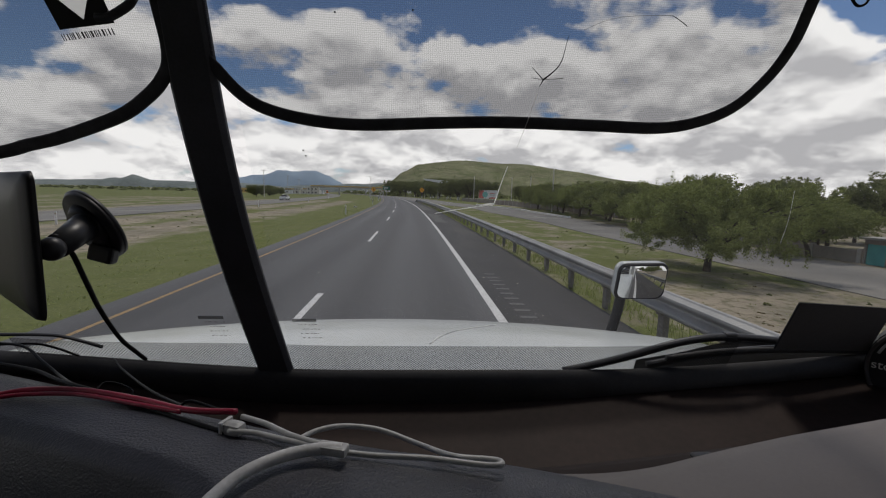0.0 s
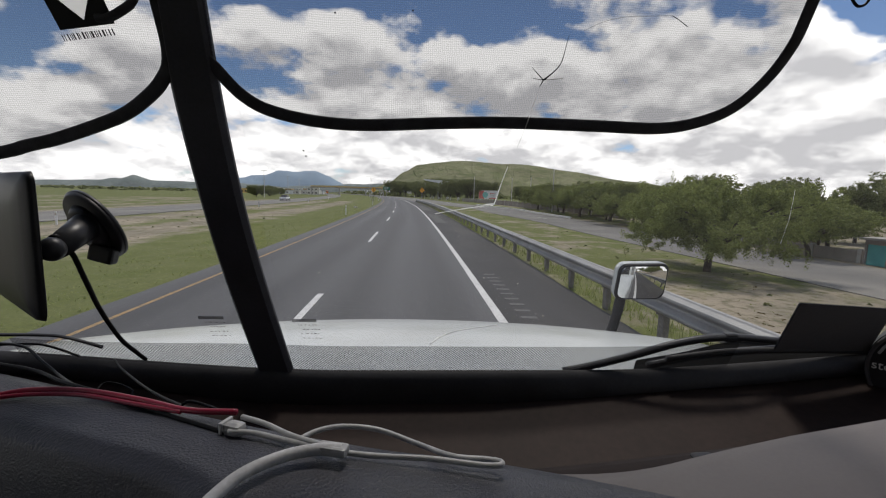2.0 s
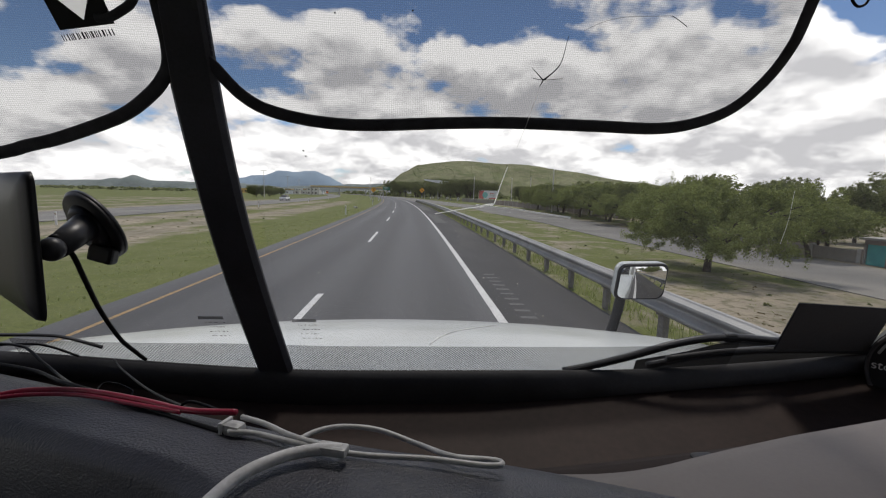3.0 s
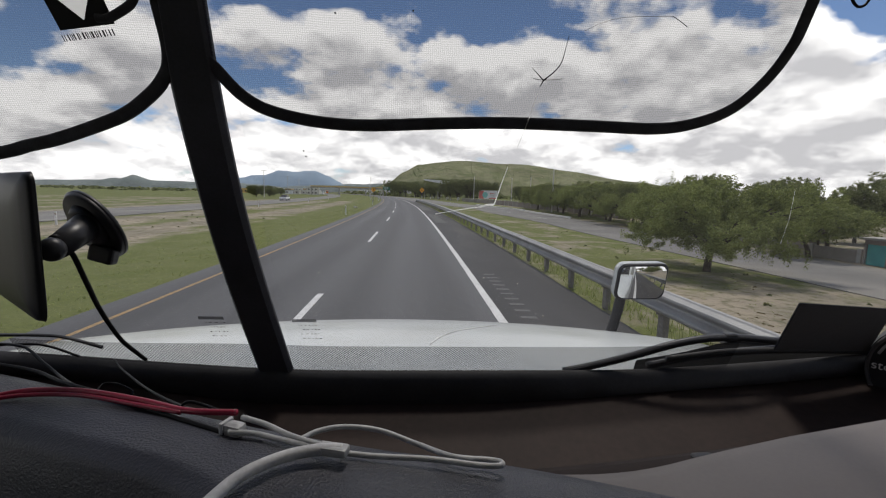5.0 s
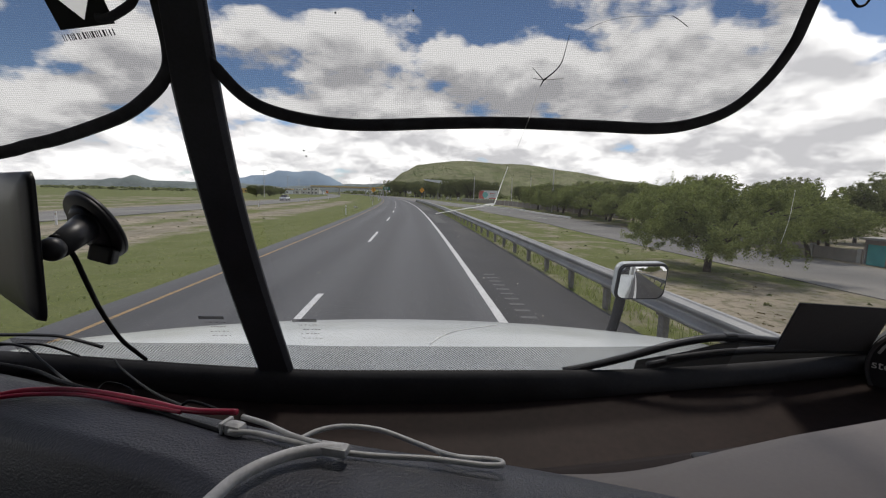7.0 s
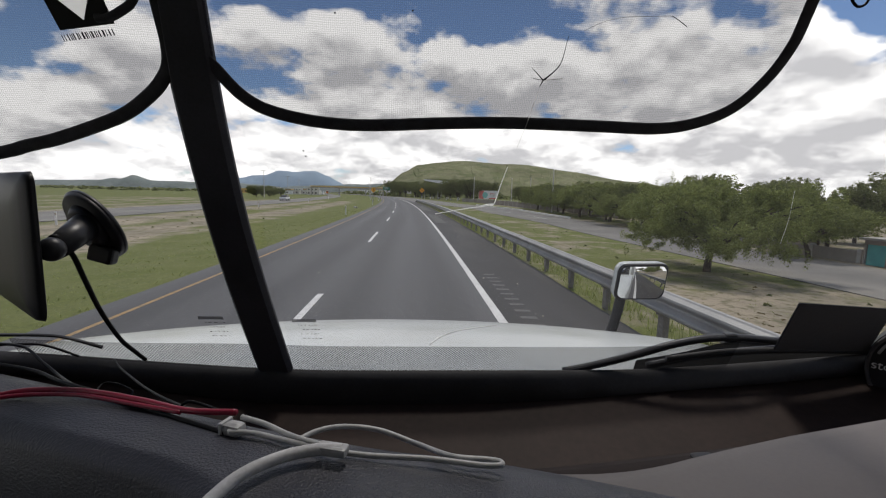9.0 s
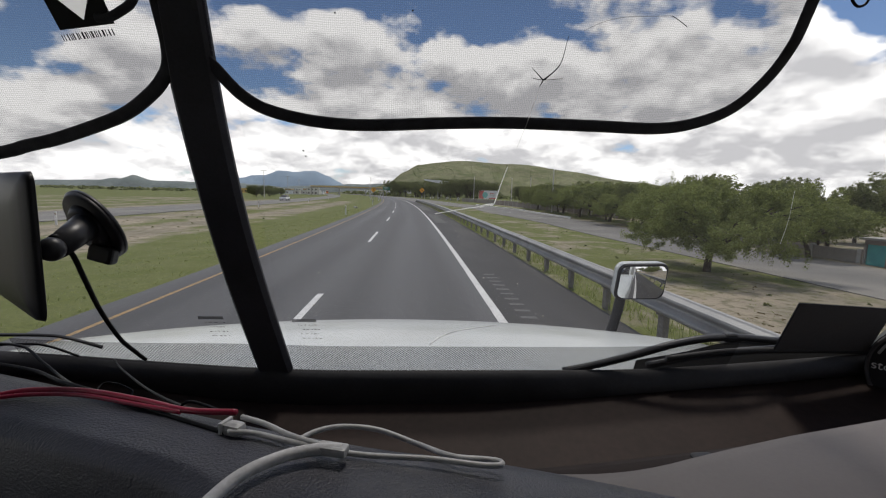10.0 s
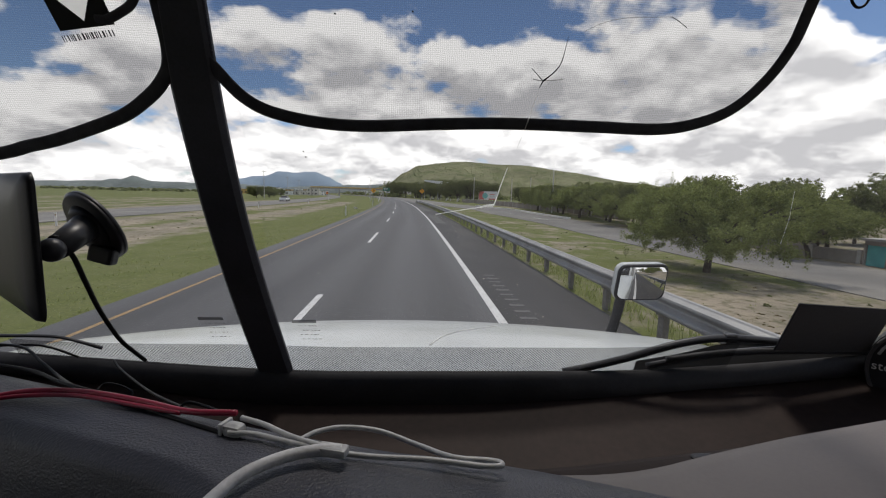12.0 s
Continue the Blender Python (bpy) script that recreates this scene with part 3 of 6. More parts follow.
tpart("centre_pillar", bm, M["pillar"], "black post between the windscreen panes")


def base_line(x):
    """Lower edge of the windscreen, a little higher at the sides."""
    return -0.311 + 0.050 * smooth01(0.2, 0.95, abs(x - 0.1))


for x0, x1 in ((-1.06, -0.262), (-0.205, 0.96)):
    bm = sheet(lambda u, v: on_glass(u, base_line(u) + (0.36 - base_line(u)) * v, -0.008), span(x0, x1, 24), span(0, 1, 8))
    pane = tpart("windscreen_pane", bm, M["glass"], "clear windscreen pane with chips", True)
    pane.visible_shadow = False
    bm = sheet(lambda u, v: on_glass(u, base_line(u) + 0.004 + (0.058 - 0.024 * smooth01(0.2, 0.6, -u)) * v, 0.0), span(max(x0, -0.62), min(x1, 0.56), 24), [0, 1])
    bm.transform(TR)
    part("frit_band", bm, M["frit"], pane, "band of fine printed dots along the glass")

def shelf_z(x):
    return base_line(x) - 0.043 + 0.021 * smooth01(0.05, 0.5, x) + 0.020 * smooth01(0.2, 0.6, -x)


# black gasket and the ledge under the glass
bm = sheet(lambda u, v: [on_glass(u, base_line(u) + 0.006, -0.004), on_glass(u, base_line(u) + 0.006, 0.014), on_glass(u, base_line(u) - 0.006, 0.02), Vector((u, 0.688 - 0.02 * abs(u), shelf_z(u) - 0.002 + EYE)), Vector((u, 0.72, shelf_z(u) - 0.03 + EYE))][v], span(-1.06, 0.96, 40), range(5))
tpart("gasket", bm, M["rubber"], "black rubber gasket under the windscreen", True, parent=dashboard)


bm = sheet(lambda u, v: Vector((u, 0.70 - 0.52 * v, shelf_z(u) - 0.030 * v - 0.03 * math.sin(math.pi * v) + EYE)), span(-1.06, 0.96, 40), span(0, 1, 14))
tpart("rear_shelf", bm, M["shelf"], "dark brown plastic shelf below the glass", True, parent=dashboard)

# padded panel round the driver, running slantwise
EDGE0, EDGE_D = Vector((-0.378, 0.396)), Vector((0.940, -0.340)).normalized()
EDGE_N = Vector((-EDGE_D.y, EDGE_D.x)) * -1
PAD = [(-0.020, -0.36), (-0.016, -0.24), (-0.009, -0.185), (0.000, -0.1735), (0.012, -0.1690), (0.034, -0.1680), (0.052, -0.1695), (0.063, -0.177), (0.069, -0.193), (0.075, -0.222), (0.084, -0.255), (0.105, -0.283), (0.15, -0.296), (0.24, -0.302), (0.40, -0.312)]


def pad_point(u, v):
    k = v * (len(PAD) - 1)
    i = min(int(k), len(PAD) - 2)
    f = k - i
    p = PAD[i][0] * (1 - f) + PAD[i + 1][0] * f
    z = PAD[i][1] * (1 - f) + PAD[i + 1][1] * f
    bend = 0.028 * smooth01(0.28, 0.62, u) - 0.010 * smooth01(0.40, 0.62, u)
    q = EDGE0 + EDGE_D * u + EDGE_N * (p * (1 + 1.6 * smooth01(0.25, 0.5, u))) + Vector((0, bend))
    return Vector((q.x, q.y, z + EYE - 0.004 * smooth01(0.3, 0.6, u)))


bm = sheet(pad_point, span(-0.75, 0.60, 70), span(0, 1, 57))
tpart("driver_pad", bm, M["pad"], "dark padded vinyl dashboard top", True, parent=dashboard)


# smooth panel in front of the passenger
PANEL_EDGE = [(0.02, 0.270), (0.09, 0.2785), (0.125, 0.277), (0.155, 0.279), (0.185, 0.285), (0.215, 0.294), (0.25, 0.304), (0.32, 0.322), (0.444, 0.349), (0.60, 0.378), (0.95, 0.42)]


def along(table, u):
    for (a, p), (b, q) in zip(table, table[1:]):
        if u <= b:
            return p + (q - p) * (u - a) / (b - a)
    return table[-1][1]


def panel_point(u, v):
    far = along(PANEL_EDGE, u)
    prof_p = [(-0.012, -0.30), (-0.006, -0.235), (-0.002, -0.207), (0.004, -0.2005), (0.016, -0.199), (0.06, -0.199), (0.15, -0.203), (0.30, -0.212)]
    p, z = prof_p[v]
    return Vector((u, far - p, z + 0.005 + EYE))


bm = sheet(panel_point, span(0.02, 0.95, 60), range(8))
tpart("passenger_panel", bm, M["panel"], "smooth grey plastic dashboard panel", True, parent=dashboard)
LIP_EDGE = [(0.05, 0.315), (0.13, 0.322), (0.19, 0.330), (0.24, 0.337), (0.31, 0.347), (0.36, 0.352)]
bm = sheet(lambda u, v: Vector((u, along(LIP_EDGE, u) * (1 - v) + (along(PANEL_EDGE, u) - 0.006) * v, -0.222 - 0.03 * (v < 0.01) + 0.006 * math.sin(math.pi * v) - 0.004 * v + EYE)), span(0.05, 0.36, 24), [0, 0.03, 0.2, 0.4, 0.6, 0.8, 1.0])
tpart("panel_lip", bm, M["lip"], "low brown lip along the panel", True, parent=dashboard)
bm = rounded_slab(0.021, 0.008, 0.003, 0.0035)
bm.transform(Matrix.Translation((0.245, 0.318, -0.214 + EYE)) @ Matrix.Rotation(radians(90), 4, "X"))
tpart("panel_clip", bm, M["black"], "small black clip on the lip", parent=dashboard)

# shell of the cab: roof, back, sides with window openings, floor
XL, XR, YB = -1.30, 0.98, -1.5
bm = box(bmesh.new(), ((XL + XR) / 2, (YB + 0.42) / 2, EYE + 0.40), (XR - XL + 0.1, 0.42 - YB, 0.06), None, 0.02)
box(bm, ((XL + XR) / 2, 0.40, EYE + 0.34), (XR - XL + 0.06, 0.06, 0.07), None, 0.01)
tpart("roof", bm, M["headliner"], "grey lined cab roof")
tpart("back_wall", box(bmesh.new(), ((XL + XR) / 2, YB, EYE - 0.45), (XR - XL + 0.1, 0.06, 1.7)), M["headliner"], "grey lined rear wall of the cab")
tpart("cab_floor", box(bmesh.new(), ((XL + XR) / 2, -0.35, EYE - 1.28), (XR - XL + 0.1, 2.3, 0.06)), M["rubber"])
for x in (XL, XR):
    bm = bmesh.new()
    box(bm, (x, -0.35, EYE - 0.80), (0.06, 2.3, 0.96))
    box(bm, (x, -1.10, EYE + 0.03), (0.06, 0.80, 0.74))
    box(bm, (x, 0.58, EYE + 0.02), (0.06, 0.09, 0.82), Matrix.Rotation(radians(26), 3, "X"))
    tpart("cab_side", bm, M["paint"], "white cab side with a window opening")
tpart("firewall", box(bmesh.new(), ((XL + XR) / 2, 0.775, EYE - 0.83), (XR - XL, 0.03, 0.86)), M["rubber"])
tpart("chassis", box(bmesh.new(), (-0.16, -1.0, 0.80), (0.9, 6.6, 0.26)), M["rubber"], "black chassis frame")
for sx in (-1.14, 0.82):
    for y in (1.55, -2.6, -3.9):
        w = new("wheel")
        w.parent = truck
        w.location = (sx - CENTRE, y, 0.51)
        bm = rod(bmesh.new(), (-0.14, 0, 0), (0.14, 0, 0), 0.51, n=32)
        bmesh.ops.bevel(bm, geom=bm.edges[:], offset=0.03, segments=2, affect="EDGES")
        part("tyre", bm, M["tyre"], w)
        part("rim", rod(bmesh.new(), (-0.146, 0, 0), (0.146, 0, 0), 0.29, 0.27, 24), M["rim"], w)
bm = box(bmesh.new(), (-0.16, -7.2, 2.35), (2.5, 11.0, 2.7), None, 0.03)
tpart("trailer_body", bm, M["trailer"], "white trailer behind the cab")
tpart("trailer_gear", box(bmesh.new(), (-0.16, -11.0, 0.53), (2.3, 2.2, 0.98), None, 0.1), M["tyre"])

# wipers lying at the foot of the glass
wiper = assembly("wiper", "black windscreen wiper resting at the foot of the glass")
for pts, r in (([(0.27, -0.316), (0.319, -0.303), (0.384, -0.281), (0.467, -0.249), (0.547, -0.238), (0.656, -0.247), (0.80, -0.255)], 0.0068),
               ([(0.42, -0.300), (0.50, -0.280), (0.60, -0.264), (0.72, -0.259), (0.86, -0.264)], 0.0045)):
    bm = tube(bmesh.new(), spline([on_glass(x, z, -0.012) for x, z in pts], 30), r, 8)
    tpart("wiper_arm", bm, M["black"], "black wiper arm", True, parent=wiper)
bm = tube(bmesh.new(), spline([on_glass(x, z, -0.008) for x, z in ((0.45, -0.283), (0.56, -0.266), (0.70, -0.262), (0.88, -0.266))], 24), 0.006, 6)
tpart("wiper_blade", bm, M["rubber"], "black wiper blade", True, parent=wiper)
tpart("wiper_joint", box(bmesh.new(), on_glass(0.548, -0.238, -0.012), (0.022, 0.012, 0.016), None, 0.003), M["black"], parent=wiper)
wiper = assembly("wiper", "black windscreen wiper resting at the foot of the glass")
bm = tube(bmesh.new(), spline([on_glass(x, z, -0.01) for x, z in ((-0.66, -0.238), (-0.58, -0.238), (-0.545, -0.243), (-0.50, -0.262))], 20), 0.0028, 8)
tpart("wiper_arm", bm, M["black"], "black wiper arm", True, parent=wiper)

COWL = [(0.42, -0.318), (0.50, -0.300), (0.56, -0.279), (0.64, -0.263), (0.70, -0.261), (0.95, -0.262)]
bm = sheet(lambda u, v: on_glass(u, (base_line(u) - 0.09) * (1 - v) + along(COWL, u) * v, -0.03 - 0.01 * v), span(0.42, 0.95, 24), [0, 0.5, 1])
tpart("cowl", bm, M["black"], "black plastic cowl below the wipers", True)

# sun shades of black mesh in a bound rim
def shade(name, pts, label):
    e = thing(name, label, "sun shade", on_glass(pts[len(pts) // 2][0], pts[len(pts) // 2][1], 0.02), "mesh sun shades")
    off = Matrix.Translation(-e.location)
    line = spline([on_glass(x, z, 0.0) for x, z in pts], 110)
    bm = tube(bmesh.new(), line, 0.0072, 8, (0.0022, GLASS_N))
    bm.transform(off)
    part("rim", bm, M["cloth"], e, "black bound rim", True)
    bm = bmesh.new()
    vs = [bm.verts.new(p) for p in line]
    bm.faces.new(vs)
    bmesh.ops.triangulate(bm, faces=bm.faces)
    bm.transform(off)
    part("mesh_panel", bm, M["mesh"], e, "see-through black mesh")
    return e


shade("sun_shade", [(-0.245, 0.30), (-0.238, 0.20), (-0.228, 0.145), (-0.215, 0.126), (-0.194, 0.103), (-0.166, 0.089), (-0.116, 0.080), (-0.059, 0.078), (0.029, 0.083), (0.107, 0.086), (0.209, 0.086), (0.290, 0.086), (0.338, 0.095), (0.373, 0.112), (0.397, 0.141), (0.408, 0.170), (0.409, 0.195), (0.404, 0.24), (0.38, 0.30), (0.20, 0.33), (-0.15, 0.33), (-0.245, 0.30)], "black mesh sun shade with a bound rim on the windscreen")
shade("sun_shade", [(-0.256, 0.30), (-0.258, 0.18), (-0.262, 0.135), (-0.277, 0.113), (-0.301, 0.095), (-0.328, 0.080), (-0.364, 0.067), (-0.413, 0.052), (-0.448, 0.044), (-0.484, 0.035), (-0.60, 0.015), (-0.75, 0.02), (-0.86, 0.10), (-0.88, 0.25), (-0.80, 0.32), (-0.40, 0.33), (-0.256, 0.30)], "black mesh sun shade beside the windscreen post")

# label sewn on the shade: black patch, white diamond, bar marks
lab = thing("shade_label", "white label with a black patch and bar marks on the shade", "label", on_glass(-0.332, 0.171, 0.003))
LX = Vector((1, 0, 0.17)).normalized()
LZ = GLASS_N.cross(LX).normalized()
if LZ.z < 0:
    LZ = -LZ


def label_quad(bm, pts, lift):
    vs = [bm.verts.new(LX * x + LZ * z - GLASS_N * lift) for x, z in pts]
    f = bm.faces.new(vs)
    g = bmesh.ops.extrude_face_region(bm, geom=[f])
    bmesh.ops.translate(bm, verts=[v for v in g["geom"] if isinstance(v, bmesh.types.BMVert)], vec=-GLASS_N * 0.0004)
    return bm


for k in (-1, 1):
    pts = [(0.0265 * k, -0.014), (0, -0.014), (0, -0.008), (0.021 * k, 0.020), (0, 0.05), (0, 0.058), (0.0265 * k, 0.058)]
    part("patch", label_quad(bmesh.new(), pts, 0.001), M["sign_black"], lab, "black patch")
part("diamond", label_quad(bmesh.new(), [(0.000, -0.008), (0.021, 0.020), (0.0, 0.05), (-0.021, 0.020)], 0.001), M["crack_light"], lab, "pale diamond")
rng = random.Random(4)
x = -0.028
while x < 0.022:
    w = rng.choice((0.0006, 0.001, 0.0016))
    part("bar", label_quad(bmesh.new(), [(x, -0.024), (x + w, -0.024), (x + w, -0.018), (x, -0.018)], 0.001), M["sign_black"], lab)
    x += w + rng.choice((0.001, 0.0016, 0.0024))

# makers' marks on the panes: a dark bar and rows of specks
for cx, cz in ((-0.308, -0.203), (-0.170, -0.207)):
    st = thing("glass_mark", "small dark printed mark low on the windscreen glass", "mark", on_glass(cx, cz, 0.003), "glass marks")

    def mark(bm, x, z, w, h):
        o = [Vector((a, -0.496 * c / 1.0, c)) for a, c in ((x, z), (x + w, z), (x + w, z + h), (x, z + h))]
        vs = [bm.verts.new(q) for q in o]
        bm.faces.new(vs)
        return bm

    part("bar", mark(bmesh.new(), -0.018, 0.008, 0.037, 0.0055), M["faint_ink"], st, "dark bar")
    for row in range(4):
        bm = bmesh.new()
        x = -0.012 + rng.random() * 0.01
        while x < 0.02:
            w = rng.uniform(0.001, 0.005)
            mark(bm, x, 0.002 - row * 0.0085, w, 0.0012)
            x += w + rng.uniform(0.0012, 0.005)
        part("specks", bm, M["faint_ink"], st)

# cracks and chips in the glass
crack = thing("windscreen_crack", "star crack and fine split lines in the windscreen glass", "crack", on_glass(0.138, 0.131))
CO = Matrix.Translation(-crack.location)


def crack_line(pts, r, material, name):
    bm = tube(bmesh.new(), spline([on_glass(x, z, 0.004) for x, z in pts], 16), r, 5)
    bm.transform(CO)
    part(name, bm, material, crack)


crack_line([(0.138, 0.131), (0.147, 0.138), (0.154, 0.147), (0.156, 0.160), (0.157, 0.172)], lambda f: 0.0009 - 0.0007 * f, M["crack"], "split")
crack_line([(0.123, 0.142), (0.131, 0.136), (0.138, 0.131), (0.141, 0.133)], lambda f: 0.0003 + 0.0006 * f, M["crack"], "split")
crack_line([(0.126, 0.132), (0.138, 0.131), (0.160, 0.133)], 0.00035, M["crack"], "split")
crack_line([(0.138, 0.131), (0.135, 0.124)], lambda f: 0.0009 - 0.0006 * f, M["crack"], "split")
crack_line([(0.172, 0.176), (0.19, 0.184), (0.212, 0.189), (0.24, 0.191), (0.262, 0.192)], 0.0002, M["crack"], "split")
crack_line([(0.262, 0.192), (0.270, 0.189), (0.281, 0.184)], 0.0004, M["crack"], "split")
# splits that catch the light: their glint is given as white colour
crack_line([(0.112, 0.038), (0.106, 0.014), (0.101, -0.008), (0.0965, -0.0098)], lambda f: 0.0004 + 0.0006 * f, M["crack_light"], "bright_split")
crack_line([(0.1015, -0.0085), (0.092, -0.0095), (0.083, -0.012)], 0.0013, M["crack_light"], "bright_split")
crack_line([(0.083, -0.012), (0.055, -0.017), (0.025, -0.023)], 0.0005, M["crack_light"], "bright_split")
crack_line([(0.120, 0.060), (0.128, 0.09), (0.134, 0.118)], 0.00022, M["crack_light"], "bright_split")
crack_line([(0.50, 0.02), (0.515, -0.02), (0.523, -0.055)], 0.00014, M["crack_light"], "bright_split")
for x, z in ((-0.135, 0.049), (-0.133, 0.043), (-0.007, 0.185), (-0.085, 0.18)):
    bm = bmesh.new()
    bmesh.ops.create_icosphere(bm, subdivisions=1, radius=0.0011, matrix=Matrix.Translation(on_glass(x, z, 0.003)))
    bm.transform(CO)
    part("chip", bm, M["crack"], crack)

# black card against the glass
cd = thing("black_card", "black card leaning on the windscreen by the wiper", "card", on_glass(0.70, -0.21, 0.004))
bm = bmesh.new()
vs = [bm.verts.new(on_glass(x, z, 0.004) - cd.location) for x, z in ((0.612, -0.154), (0.780, -0.164), (0.796, -0.250), (0.622, -0.247))]
f = bm.faces.new(vs)
g = bmesh.ops.extrude_face_region(bm, geom=[f])
bmesh.ops.translate(bm, verts=[v for v in g["geom"] if isinstance(v, bmesh.types.BMVert)], vec=-GLASS_N * 0.003)
bmesh.ops.recalc_face_normals(bm, faces=bm.faces)
part("sheet", bm, M["card"], cd)
edge = [on_glass(x, z, 0.0055) - cd.location for x, z in ((0.622, -0.247), (0.612, -0.154), (0.780, -0.164), (0.796, -0.250))]
for p, q in zip(edge, edge[1:]):
    part("binding", tube(bmesh.new(), spline([p, q], 4), 0.0016, 6), M["cloth"], cd, "black bound edge")

# round black tin with white letters
tin = thing("round_tin", "round black tin with white lettering on the dashboard corner", "tin", (0.848, 0.60, EYE - 0.272))
tin.rotation_euler = (0, 0, radians(-53))
bm = rod(bmesh.new(), (0, 0.05, 0), (0, -0.01, 0), 0.088, n=48)
bmesh.ops.bevel(bm, geom=[e for e in bm.edges], offset=0.004, segments=2, affect="EDGES")
part("can", bm, M["black"], tin)
bm = bmesh.new()
ring = [Vector((0.084 * math.cos(a), -0.012, 0.084 * math.sin(a))) for a in span(0, 2 * math.pi, 49)]
part("rim", tube(bm, ring, 0.003, 6), M["card"], tin, "raised rim")


def lettering(name, body, size, parent, m, material):
    cu = bpy.data.curves.new(name, "FONT")
    cu.body, cu.size, cu.extrude = body, size, 0.0003
    cu.align_x, cu.align_y = "CENTER", "CENTER"
    tmp = new(name, cu)
    me = bpy.data.meshes.new_from_object(tmp.evaluated_get(bpy.context.evaluated_depsgraph_get()))
    bpy.data.objects.remove(tmp)
    me.materials.append(material)
    me.transform(m)
    ob = new(name, me)
    ob.parent = parent
    return ob


lettering("letters", "sto", 0.021, tin, Matrix.Translation((-0.066, -0.012, 0.001)) @ Matrix.Rotation(radians(90), 4, "X"), M["white_plate"])
for a in (150, 158):
    c = Vector((0.075 * math.cos(radians(a)), -0.0125, 0.075 * math.sin(radians(a))))
    part("bar", box(bmesh.new(), c, (0.014, 0.001, 0.004), Matrix.Rotation(radians(-(a - 90)), 3, "Y")), M["grey_tape"], tin)

# tablet on a suction mount
tab = thing("tablet", "black tablet computer on a suction mount by the windscreen", "tablet", (-0.388, 0.462, EYE - 0.066))
ex = Vector((-0.130, 0.105, 0)).normalized()
ey = ex.cross(Vector((0, 0, 1))) * -1
slab = Matrix(((ex.x, ey.x, 0, 0), (ex.y, ey.y, 0, 0), (0, 0, 1, 0), (0, 0, 0, 1)))


bm = rounded_slab(0.245, 0.158, 0.013, 0.012, 5)
bm.transform(slab @ Matrix.Translation((0.1225 - 0.006, 0, 0)))
part("case", bm, M["black"], tab, "black case", True)
bm = rounded_slab(0.226, 0.146, 0.0015, 0.004, 4)
bm.transform(slab @ Matrix.Translation((0.1225 + 0.003, -0.0016, 0)))
part("screen", bm, M["screen"], tab, "glossy screen with the grey of a reflection in its colour")
mount = thing("suction_mount", "black suction cup mount stuck to the windscreen", "mount", on_glass(-0.408, -0.046, 0.008))
bm = bmesh.new()
rot = Matrix.Rotation(radians(-28), 4, "Z") @ (-GLASS_N).to_track_quat("Z", "Y").to_matrix().to_4x4()
for z0, z1, r0, r1 in ((-0.004, 0.001, 0.047, 0.0475), (0.001, 0.006, 0.0475, 0.043), (0.006, 0.016, 0.032, 0.024)):
    bmesh.ops.create_cone(bm, cap_ends=True, segments=40, radius1=r0, radius2=r1, depth=z1 - z0, matrix=rot @ Matrix.Translation((0, 0, (z0 + z1) / 2)))
part("cup", bm, M["black"], mount, "round suction cup", True)
part("lever", box(bmesh.new(), (0.012, -0.006, -0.036), (0.030, 0.016, 0.022), Matrix.Rotation(radians(15), 3, "Y"), 0.004), M["black"], mount)
part("arm", rod(bmesh.new(), (0.0, -0.010, 0.002), (0.020, -0.085, -0.018), 0.0175, 0.0125, 20), M["black"], mount, "tapered arm", True)
bm = bmesh.new()
bmesh.ops.create_uvsphere(bm, u_segments=16, v_segments=10, radius=0.013, matrix=Matrix.Translation((0.020, -0.092, -0.019)))
part("ball_joint", bm, M["black"], mount, "", True)

# cables

def cable(name, label, points, r, material):
    e = thing(name, label, "cable", up_eye(points[0]))
    bm = tube(bmesh.new(), [p - e.location for p in spline([up_eye(p) for p in points], 12 * len(points))], r, 10)
    part("cord", bm, material, e, "", True)
    return e


cable("red_cable", "thin red cable lying on the padded dashboard", [(-0.337, 0.325, -0.165), (-0.324, 0.337, -0.165), (-0.302, 0.341, -0.163), (-0.262, 0.339, -0.163), (-0.21, 0.325, -0.164), (-0.168, 0.309, -0.164), (-0.129, 0.302, -0.162)], 0.0023, M["red_wire"])
cable("red_cable", "second thin red cable beside the first on the dashboard", [(-0.337, 0.318, -0.165), (-0.324, 0.330, -0.165), (-0.302, 0.335, -0.164), (-0.262, 0.334, -0.164), (-0.21, 0.320, -0.165), (-0.172, 0.308, -0.165)], 0.0017, M["red_wire"])
cable("white_cable", "white cable on the dashboard edge", [(-0.123, 0.297, -0.163), (-0.103, 0.287, -0.163), (-0.079, 0.271, -0.163), (-0.046, 0.254, -0.162)], 0.0019, M["white_wire"])
cable("white_cable", "white cable taped on the dashboard edge", [(-0.126, 0.281, -0.165), (-0.108, 0.279, -0.165), (-0.087, 0.271, -0.165), (-0.05, 0.256, -0.164)], 0.0019, M["white_wire"])
cable("thick_white_cable", "thick white cable running over the dashboard pad", [(-0.106, 0.195, -0.16), (-0.104, 0.212, -0.161), (-0.096, 0.231, -0.161), (-0.079, 0.246, -0.161), (-0.06, 0.253, -0.161), (-0.044, 0.253, -0.161)], 0.0037, M["grey_tape"])
cable("white_cable", "looped white cable at the dashboard edge", [(-0.076, 0.273, -0.166), (-0.066, 0.285, -0.167), (-0.049, 0.29, -0.167), (-0.024, 0.29, -0.17), (0.004, 0.28, -0.175), (0.026, 0.255, -0.168), (0.048, 0.251, -0.168), (0.056, 0.247, -0.167), (0.055, 0.242, -0.166), (0.043, 0.244, -0.167), (0.011, 0.251, -0.167), (-0.025, 0.255, -0.167), (-0.047, 0.258, -0.166)], 0.0018, M["white_wire"])
